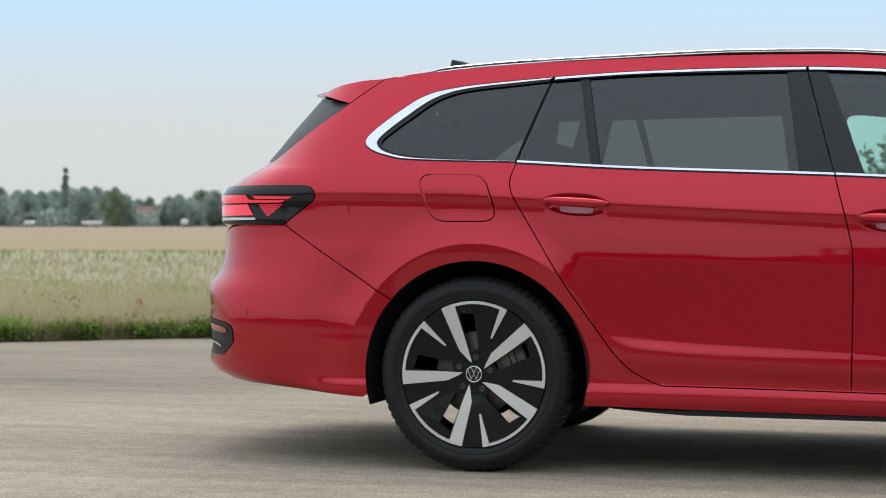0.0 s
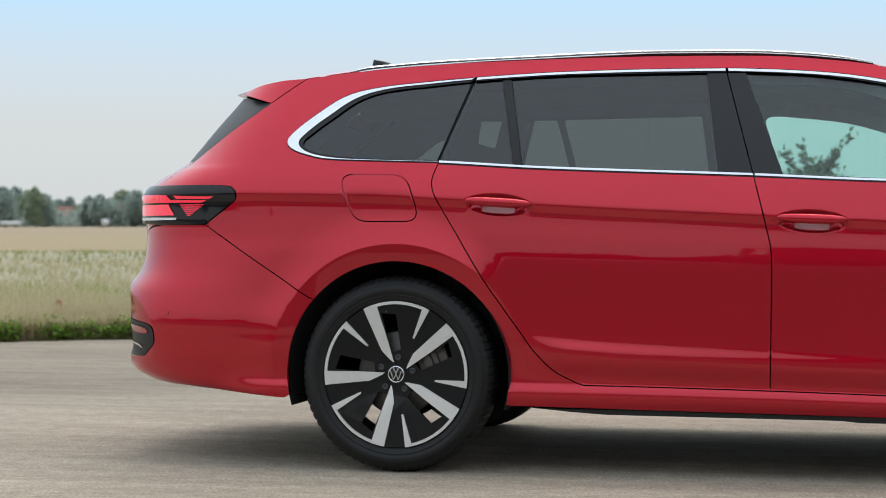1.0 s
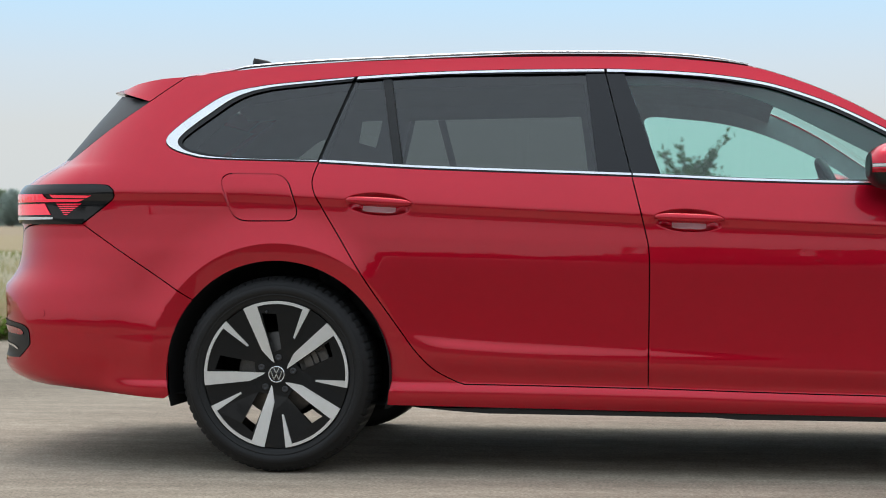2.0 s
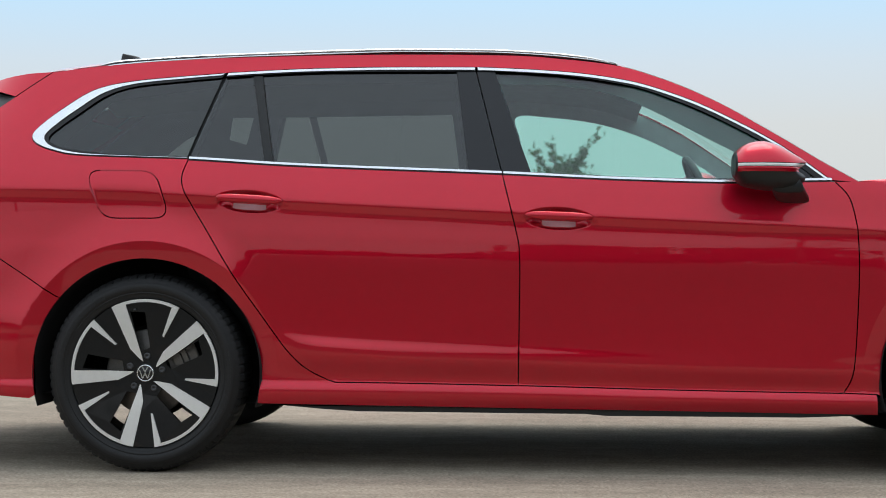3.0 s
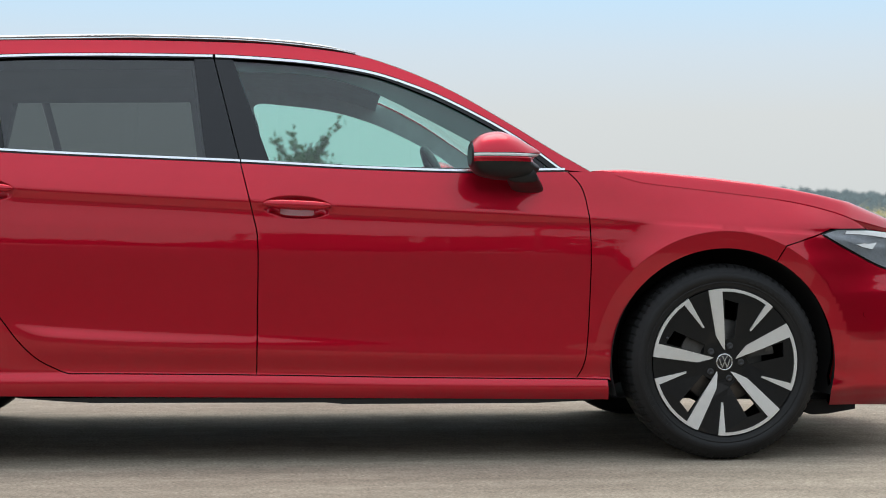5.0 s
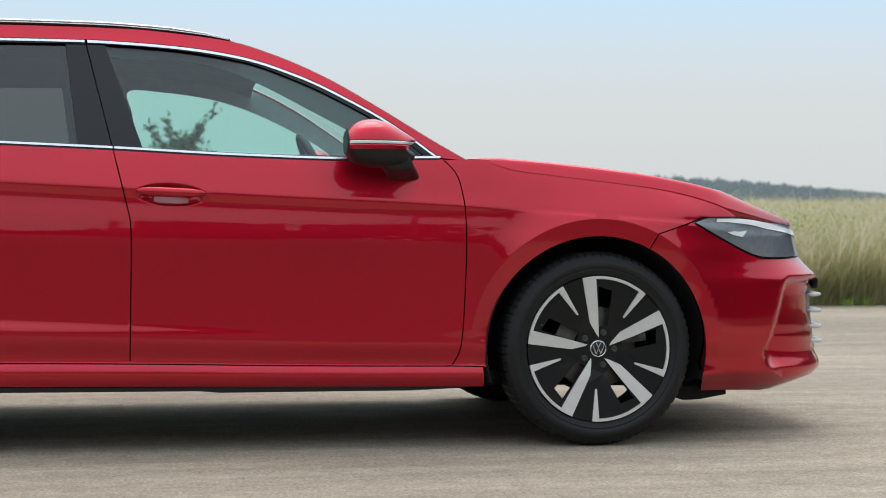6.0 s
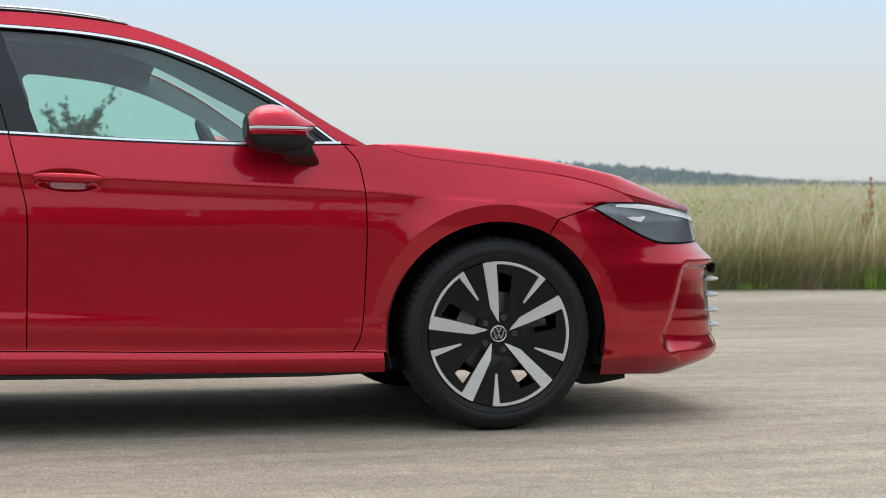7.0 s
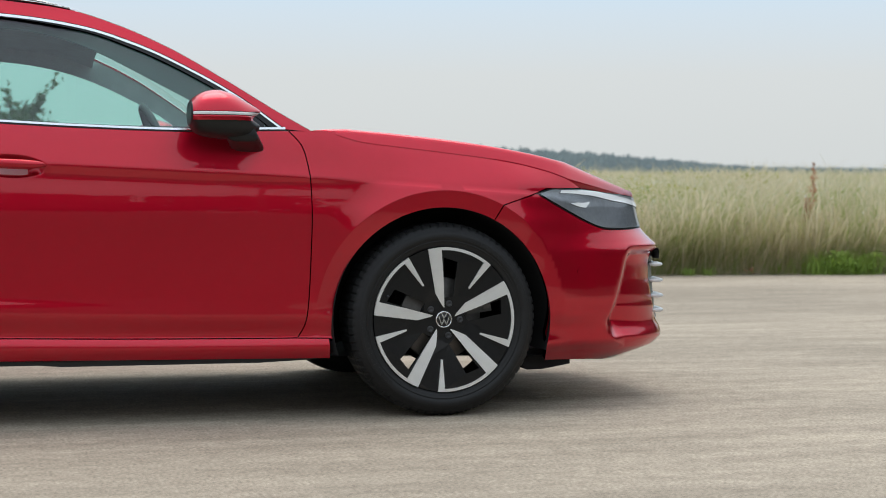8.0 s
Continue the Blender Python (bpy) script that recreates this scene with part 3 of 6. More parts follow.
def scoop(x, z, u):
    line = np.interp(z, [q[1] for q in SCOOP_LINE], [q[0] for q in SCOOP_LINE])
    ahead = np.clip(x - line, 0, 1)
    foot = 0.297 - 0.088 * np.sqrt(np.clip(ahead / 0.10, 0, 1))
    shelf = np.clip((z - foot) / np.maximum(0.298 - foot, 1e-3), 0, 1)
    inward = np.interp(z, [0.298, 0.36, 0.45, 0.52, 0.552, 0.585], [0.068, 0.064, 0.064, 0.061, 0.048, 0])
    return shelf * inward * (smooth01(-0.005, 0.075, x - line) - (0.72 - 0.27 * smooth01(0.28, 0.46, z)) * np.clip(ahead / 0.28, 0, 1))


front_bumper = skin("front_bumper", joined(straight((3.019, 0.677), (3.052, 0.731), (3.182, 0.771)), bend((3.182, 0.771), (3.276, 0.722), (3.425, 0.653), (3.53, 0.638), at_front(0.5, 0.643), at_front(0.3, 0.646), (3.9, 0.648)),
                            straight((3.9, 0.648), (3.9, 0.575)), bend((3.9, 0.572), at_front(0.3, 0.57), at_front(0.45, 0.568), at_front(0.58, 0.555), at_front(0.60, 0.50), at_front(0.58, 0.36), at_front(0.50, 0.315), at_front(0.3, 0.31), (3.9, 0.308)),
                            straight((3.9, 0.308), (3.9, 0.162)), bend((3.9, 0.158), at_front(0.5, 0.156), at_front(0.75, 0.154), (3.42, 0.163), (3.24, 0.172)),
                            straight((3.24, 0.172), (3.222, 0.28)), arc(2.841, 0.335, 0.386, -6, 62.5, 30)), PAINT, car, dent=scoop, step=0.012, centre=1, lines=[SCOOP_LINE, [(3.47, 0.298), (3.66, 0.298), (3.835, 0.298)], [(3.469, 0.297), (3.480, 0.268), (3.50, 0.245), (3.53, 0.229), (3.575, 0.209), (3.835, 0.209)], [(3.552, 0.552), (3.835, 0.552)], [(3.558, 0.585), (3.835, 0.585)]])
def corner_face(x, z, u):
    line = np.interp(z, [0.36, 0.475, 0.57, 0.605, 0.64, 0.66], [-0.93, -0.90, -0.97, -1.03, -1.08, -1.12])
    return 0.17 * np.clip(line - x, 0, 0.22) * smooth01(0.34, 0.40, z) * (1 - smooth01(0.635, 0.665, z))


rear_bumper = skin("rear_bumper", joined(straight((-0.306, 0.595), (-0.711, 0.848)), straight((-0.711, 0.848), (-0.90, 0.848)), bend((-0.90, 0.848), at_rear(0.66, 0.82), at_rear(0.60, 0.70), at_rear(0.5, 0.665), at_rear(0.2, 0.66), (-1.5, 0.66)),
                           straight((-1.5, 0.66), (-1.5, 0.262)), bend((-1.5, 0.262), at_rear(0.5, 0.266), at_rear(0.80, 0.272), (-0.80, 0.272), (-0.66, 0.262), (-0.40, 0.245)),
                           straight((-0.40, 0.245), (-0.378, 0.258)), arc(0, 0.335, 0.386, 191, 139, 22)), PAINT, car, step=0.016, centre=-1, dent=corner_face, lines=[[(-0.90, 0.475), (-0.97, 0.57), (-1.03, 0.605), (-1.08, 0.64)]])
tailgate = skin("tailgate", joined(SHOULDER, straight((-0.926, 0.986), (-0.915, 0.848)), bend((-0.915, 0.848), at_rear(0.66, 0.82), at_rear(0.60, 0.70), at_rear(0.5, 0.665), at_rear(0.2, 0.66), (-1.5, 0.66)), straight((-1.5, 0.66), (-1.5, 1.076)),
                        straight((-1.5, 1.076), (-0.80, 1.078))), PAINT, car, step=0.03, centre=-1)


# bonnet, windscreen, roof, rear window and spoiler
def crown(xs, edge_y, edge_z, top_z, power, n=24, push=None, lip=0.0, climb=0.0):
    """A sheet across the car that rises from its edges; lip: how far its rim is folded down."""
    rows = []
    for x, ye, ze, zt, pw in zip(xs, edge_y, edge_z, top_z, np.broadcast_to(power, len(xs))):
        s = np.sin(np.linspace(-math.pi / 2, math.pi / 2, n))
        lift = 1 - np.abs(s) ** pw
        if climb:
            up = ye * (1 - np.abs(s)) * climb / max(1e-4, zt - ze)
            lift = up / (1 + up ** 6) ** (1 / 6)
        row = np.stack([x + (push * lift if push else 0 * s), ye * s, ze + (zt - ze) * lift], -1)
        if lip:
            row = np.concatenate([row[:1] + (0, min(0.012, ye), -lip), row, row[-1:] + (0, -min(0.012, ye), -lip)])
        rows.append(row)
    return np.array(rows)


# bonnet
hx = np.concatenate([np.linspace(2.39, 3.36, 26), X0F + np.sin(np.linspace(1.02, math.pi / 2 - 0.02, 26)) ** (2 / BOX) * 0.945])
hx = np.array(sorted(h for h in hx if h < 3.36 or h >= 3.381))
hz = np.where(hx < 3.38, belt_z(hx), np.interp(hx, [3.38, 3.56, 3.75], [0.788, 0.765, 0.735])) + 0.002
hood_edge = form(to_u(hx, np.maximum(hz, 0.74)), hz)[0]
hy = -hood_edge[:, 1]
hood_line = pchip([(2.39, 0.991), (2.476, 0.984), (2.70, 0.966), (2.95, 0.939), (3.18, 0.903), (3.31, 0.876), (3.44, 0.853), (3.53, 0.834), (3.62, 0.802), (3.69, 0.752), (3.75, 0.736)])
bonnet = grid("bonnet", crown(hx, hy, hood_edge[:, 2], np.maximum(hz + ((hood_line(hx) - hz) * 1.10 + 0.007) * smooth01(2.37, 2.50, hx), hood_edge[:, 2] + 0.001), 30.0, 90, lip=0.03, climb=2.0), PAINT, car)
rx = np.linspace(-0.372, 1.62, 50)
ry, rz = -form(rx, roof_edge(rx))[0][:, 1], form(rx, roof_edge(rx))[0][:, 2]
roof = grid("roof", crown(rx, ry, rz, rz + np.interp(rx, [-0.4, 0.5, 1.62], [0.04, 0.045, 0.03]), 5.0, 40), PAINT, car)
sx = np.linspace(1.62, 2.385, 24)
sy, sz = -form(sx, roof_edge(sx))[0][:, 1], form(sx, roof_edge(sx))[0][:, 2]
grid("windscreen", crown(sx, sy, sz, sz + np.interp(sx, [1.62, 2.385], [0.028, 0.010]), 2.2, push=0.012), SCREEN, car, "clear glass")


def between(edge, mid, n=24, power=3.0):
    """A run across the car from an edge point to its mirror, bulging to mid."""
    s = np.sin(np.linspace(-math.pi / 2, math.pi / 2, n))
    k = 1 - np.abs(s) ** power
    return np.stack([edge[0] + (mid[0] - edge[0]) * k, -edge[1] * s * -1, edge[2] + (mid[1] - edge[2]) * k], -1)


def on_side(x, z, off=0.0):
    return form(to_u(np.array([x]), np.array([z])), np.array([z]), off)[0][0] * np.array((1, -1, 1))


glass_rows = [between(on_side(-0.497 - 0.303 * v, 1.281 - 0.203 * v), (-0.735 - 0.215 * v, 1.340 - 0.272 * v), power=3.4) for v in np.linspace(0, 1, 12)]
# added sheet inside the rear screen, stops sky light leaking into the cabin
grid("hatch_light_block", np.array(glass_rows) * (1, 0.985, 1) + (0.03, 0, -0.01), TRIM, car, "dark sheet added behind the rear screen to stop light")
grid("rear_screen", glass_rows, BLACK, car, "dark tinted glass")
top_run, tip_run, low_run = between(on_side(-0.372, 1.370), (-0.372, 1.415)), between(on_side(-0.632, 1.328), (-0.77, 1.350)), between(on_side(-0.497, 1.281), (-0.69, 1.330))
mid_run = top_run * 0.45 + tip_run * 0.55 + np.array((0, 0, 0.011))
grid("spoiler", [top_run, mid_run, tip_run, low_run], PAINT, car)
skin("spoiler_end", joined(straight((-0.374, 1.370), (-0.46, 1.3655)), bend((-0.46, 1.3655), (-0.56, 1.350), (-0.632, 1.328), n=6), straight((-0.632, 1.328), (-0.628, 1.318), (-0.499, 1.281), (-0.374, 1.370))), PAINT, car, gap=0.001)

# lamps
LAMP_BACK = joined(LAMP_TOP, straight((-0.711, 0.848), (-0.90, 0.848)), bend((-0.90, 0.848), at_rear(0.62, 0.852), at_rear(0.5, 0.86), n=6), straight(at_rear(0.5, 0.86), at_rear(0.5, 0.975)), bend(at_rear(0.5, 0.975), at_rear(0.62, 0.984), (-0.926, 0.986), n=6))
tail_lamps = skin("tail_lamp", LAMP_BACK, GLOSS, car, "black rear lamp with lit red segments", off=0.005, gap=0.001, depth=0.03, step=0.02)
HEAD = joined(bend((3.182, 0.771), (3.245, 0.7885), (3.30, 0.789), (3.381, 0.788), (3.466, 0.777), at_front(0.62, 0.757), at_front(0.5, 0.74)), bend(at_front(0.5, 0.74), at_front(0.47, 0.70), at_front(0.5, 0.640)), bend(at_front(0.5, 0.640), (3.53, 0.639), (3.425, 0.654), (3.276, 0.723), (3.182, 0.771)))
head_lamps = skin("head_lamp", HEAD, BLACK, car, "dark headlamp with a bright upper strip", off=-0.002, gap=0.001, depth=0.03, step=0.02)
skin("lamp_bowl", HEAD, LENS, head_lamps, "grey lamp interior", off=0.0, gap=0.0055, depth=0.0, step=0.02)


# ---- wheels ----
def polar(r, a):
    return np.array((r * math.cos(radians(a)), r * math.sin(radians(a))))


def turned(loop, a):
    c, s = math.cos(radians(a)), math.sin(radians(a))
    return [np.array((c * x - s * z, s * x + c * z)) for x, z in loop]


def make_wheel():
    """One wheel round the origin with its outer face towards -y."""
    tyre_prof = [(0.245, 0.20), (0.262, 0.212), (0.30, 0.222), (0.322, 0.214), (0.333, 0.196), (0.3355, 0.17), (0.3355, 0.065), (0.333, 0.040), (0.324, 0.020), (0.310, 0.008), (0.3035, 0.0045), (0.302, 0.0015), (0.300, 0.0012), (0.2985, 0.0002), (0.290, -0.0008), (0.277, 0.000), (0.2755, 0.003), (0.2735, 0.0034), (0.272, 0.0015), (0.270, 0.0020), (0.2685, 0.0050), (0.262, 0.0065), (0.2545, 0.010), (0.2515, 0.016), (0.250, 0.024)]
    wheel = lathe("wheel", [(0.2505, 0.022), (0.2500, 0.018), (0.2475, 0.017), (0.244, 0.020), (0.242, 0.028), (0.236, 0.05), (0.225, 0.10), (0.222, 0.20), (0.245, 0.215)], RIM_BLACK, None, "black and silver five-spoke alloy wheel")
    tread = np.asarray(tyre_prof)
    turn = np.linspace(0, 2 * math.pi, 360, endpoint=False)
    cut = np.where(np.arange(360) % 5 == 0, 0.0045, 0.0)
    shoulder = ((tread[:, 0] > 0.318) & (tread[:, 1] < 0.05)) | (tread[:, 0] > 0.335)
    rad = tread[:, None, 0] - shoulder[:, None] * cut
    tyre = grid("tyre", np.stack([rad * np.cos(turn), np.broadcast_to(tread[:, None, 1], rad.shape), rad * np.sin(turn)], -1), RUBBER, wheel, "black rubber tyre with a blocky shoulder", close=True)
    flat = np.repeat(shoulder[:-1] & shoulder[1:], 360)
    tyre.data.polygons.foreach_set("use_smooth", ~flat)
    dish = lambda r: 0.004 + 0.018 * (1 - np.clip(r / 0.24, 0, 1)) ** 1.3
    holes = []
    for k in range(5):
        a = 72 * k
        holes.append(np.array(turned([polar(0.214, 103.7), polar(0.205, 90), polar(0.088, 80), polar(0.074, 103)], a)))
    slab("wheel_face", arc(0, 0, 0.2490, 0, 354, 60), 0.008, 0.034, RIM_BLACK, wheel, "gloss black", holes=holes, dish=dish)
    for k in range(5):
        a = 72 * k
        # broad bright spoke, its piece of the rim's lip, and the thin blade
        slab("spoke", turned(joined([polar(0.2495, 117), polar(0.2500, 113), polar(0.2495, 109)], [polar(0.243, 106.0), polar(0.14, 104.5), polar(0.040, 100), polar(0.050, 111), polar(0.095, 122)]), a), 0.002, 0.020, RIM_BRIGHT, wheel, "machined silver", dish=dish)
        slab("rim_lip", turned(joined([polar(0.2500, b) for b in np.linspace(110, 62, 18)], [polar(0.2400, b) for b in np.linspace(64, 108, 16)]), a), 0.002, 0.020, RIM_BRIGHT, wheel, "machined silver", dish=dish)
        slab("blade", turned([polar(0.2495, 62), polar(0.137, 62.5), polar(0.139, 65), polar(0.236, 67.5), polar(0.246, 66.5)], a), 0.002, 0.020, RIM_BRIGHT, wheel, "machined silver", dish=dish)
        bx, bz = polar(0.058, 84 + a)
        lathe("bolt", [(0.0, 0.021), (0.0045, 0.021), (0.0055, 0.018), (0.0095, 0.018), (0.0115, 0.021), (0.0120, 0.026), (0.0150, 0.027), (0.0155, 0.045)], BOLT, wheel, "dark steel wheel bolt", n=12, about=(bx, 0, bz))
    lathe("hub_cap", [(0.0, 0.018), (0.026, 0.019), (0.029, 0.022), (0.030, 0.04)], GLOSS, wheel, "black cap with a silver ring", n=40)
    lathe("cap_ring", [(0.0245, 0.018), (0.0255, 0.0155), (0.0285, 0.0165), (0.0295, 0.024)], CHROME, wheel, "silver ring", n=40)
    # a plain zigzag of silver bars on the cap
    for (x0, z0), (x1, z1) in (((-0.0185, 0.010), (-0.0085, -0.018)), ((-0.0085, -0.018), (0.0, 0.001)), ((0.0, 0.001), (0.0085, -0.018)), ((0.0085, -0.018), (0.0185, 0.010)), ((-0.0085, 0.0205), (0.0, 0.004)), ((0.0085, 0.0205), (0.0, 0.004))):
        bm = bmesh.new()
        long, lean = math.hypot(x1 - x0, z1 - z0), math.degrees(math.atan2(x1 - x0, z1 - z0))
        bmesh.ops.create_cube(bm, size=1, matrix=pose((x0 + x1) / 2, 0.0165, (z0 + z1) / 2, 0, lean, 0) @ Matrix.Diagonal((0.0034, 0.003, long + 0.002, 1)))
        part("cap_bar", bm, CHROME, wheel, "plain silver bar", smooth=False)
    vx, vz = polar(0.216, 99)
    lathe("valve", [(0.0, 0.004), (0.0042, 0.005), (0.0048, 0.014), (0.0075, 0.018), (0.008, 0.030)], BOLT, wheel, "grey valve cap", n=10, about=(vx, 0, vz))
    # raised plain bars where the sidewall carries its moulded writing
    for start, count, wide in ((-38, 11, 3.4), (118, 14, 2.6)):
        for k in range(count):
            a0 = start + k * wide * 1.45
            slab("sidewall_bar", [polar(0.281, a0), polar(0.281, a0 + wide), polar(0.294, a0 + wide), polar(0.294, a0)], -0.0022, 0.004, RUBBER, wheel)
    lathe("brake_disc", [(0.03, 0.075), (0.142, 0.075), (0.146, 0.078), (0.146, 0.095), (0.03, 0.096)], STEEL, wheel, "grey steel", n=60)
    lathe("hub", [(0.0, 0.05), (0.065, 0.05), (0.075, 0.06), (0.078, 0.10)], DARK, wheel, n=32)
    cal = joined([polar(0.185, b) for b in np.linspace(8, 62, 10)], [polar(0.095, b) for b in np.linspace(62, 8, 8)])
    slab("brake_caliper", cal, 0.058, 0.12, CAST, wheel, "grey cast metal", smooth=False)
    for r0, r1, a0, a1, y0 in ((0.10, 0.128, 14, 32, 0.048), (0.134, 0.150, 16, 40, 0.044), (0.156, 0.182, 12, 26, 0.050), (0.156, 0.176, 30, 36, 0.046)):
        slab("caliper_rib", joined([polar(r1, b) for b in np.linspace(a0, a1, 6)], [polar(r0, b) for b in np.linspace(a1, a0, 6)]), y0, 0.06, STEEL, wheel, "worn cast metal")
    lathe("barrel_back", [(0.0, 0.17), (0.160, 0.17)], DARK, wheel, n=40)
    return wheel


first = make_wheel()
WHEEL_Y = -0.918
for k, (x, side, turn_by) in enumerate(((0, 1, 0), (2.841, 1, 58.6), (0, -1, 0), (2.841, -1, 20))):
    m = pose(x, WHEEL_Y * side, 0.3355, 0, 0, 0 if side > 0 else 180) @ pose(0, 0, 0, 0, -turn_by, 0)
    if k == 0:
        first.matrix_basis = m
        w = first
    else:
        w = copy_thing(first, m)
    w.parent = car
    # the cap and the brake stay upright whichever way the rim stands
    for piece in w.children:
        if piece.name.startswith(("cap_bar", "brake_caliper", "caliper_rib")):
            piece.matrix_basis = pose(0, 0, 0, 0, turn_by, 0)

# wheel wells, underbody and inner structure, all dark
for wx in (0.0, 2.841):
    for s in (1, -1):
        a = np.radians(np.linspace(-17, 197, 44))
        ring = lambda r, y: np.stack([wx + r * np.cos(a), np.full_like(a, y * s), 0.335 + r * np.sin(a)], -1)
        grid("wheel_arch_liner", [ring(0.388, -0.895), ring(0.395, -0.86), ring(0.395, -0.58), ring(0.05, -0.57)], DARK, car, "black")
grid("underbody", [[(x, y * w, z) for y in (-1, -0.5, 0, 0.5, 1)] for x, z, w in ((-0.95, 0.32, 0.50), (-0.6, 0.28, 0.70), (-0.42, 0.26, 0.80), (0.42, 0.225, 0.80), (0.6, 0.212, 0.80), (2.3, 0.205, 0.80), (2.42, 0.21, 0.80), (3.24, 0.19, 0.76), (3.40, 0.19, 0.66), (3.46, 0.21, 0.55))], DARK, car, "black")
low_loop = joined(straight((0.41, 0.24), (2.42, 0.215)), arc(2.841, 0.335, 0.41, 197, 60), straight((3.05, 0.69), (3.0, 0.80), (2.5, 0.93), (2.30, 0.96)), along(belt_z, 2.30, -0.40, up=-0.01), straight((-0.40, 1.06), (-0.8, 1.04), (-0.85, 0.85), (-0.31, 0.62)), arc(0, 0.335, 0.41, 138, -15))
for s in (1, -1):
    slab("air_deflector", [np.array(q) for q in ((3.16, 0.165), (3.20, 0.136), (3.26, 0.138), (3.36, 0.155), (3.36, 0.21), (3.16, 0.21))], -0.72 * s, -0.50 * s, DARK, car, "black plastic")
for s in (1, -1):
    slab("sill_edge", [np.array(q) for q in ((0.47, 0.226), (2.42, 0.210), (2.38, 0.204), (2.20, 0.197), (1.55, 0.198), (1.48, 0.204), (0.72, 0.208), (0.60, 0.215))], -0.858 * s, -0.80 * s, BLACK, car, "black underside trim")
skin("inner_shell", low_loop, DARK, car, off=-0.045, depth=0, step=0.06)


# ---- smaller parts of the car ----
def handle(name, cx, cz, tilt, door, s):
    rows = []
    for v in np.linspace(-1, 1, 25):
        x = cx + 0.112 * v
        z = cz + tilt * (x - cx) + 0.008
        base = form(np.array([x]), np.array([z]))[0][0]
        fat = math.sqrt(max(0.0, 1 - abs(v) ** 3.2))
        a = np.linspace(0, 2 * math.pi, 14, endpoint=False)
        y0 = base[1] - 0.010 * fat
        rows.append(np.stack([np.full(14, x), s * (y0 + (0.003 + 0.009 * fat) * np.cos(a)), z + (0.003 + 0.012 * fat) * np.sin(a)], -1))
    grid(name, rows, PAINT, door, "", close=True)
    # pale strip in the floor of the cup, paints the sky's reflection there
    rows = []
    for v in np.linspace(-1, 1, 13):
        x = cx + 0.056 * v
        z = cz + tilt * (x - cx)
        y = form(np.array([x]), np.array([z]))[0][0][1]
        up = 0.004 * v ** 6
        rows.append([(x, s * (y + 0.004), z - 0.0285 + up), (x, s * (y + 0.0055), z - 0.0275 + up), (x * 1.0, s * (y + 0.020), z - 0.0085)])
    grid("cup_sheen", rows, CUP_SHEEN, door, "pale pink sheen of the sky painted in the handle cup")


for s, fd, rd in ((1, front_doors[0], rear_doors[0]), (-1, front_doors[1], rear_doors[1])):
    handle("door_handle", 1.390, 0.858, -0.04, fd, s)
    handle("door_handle", 0.354, 0.914, -0.06, rd, s)


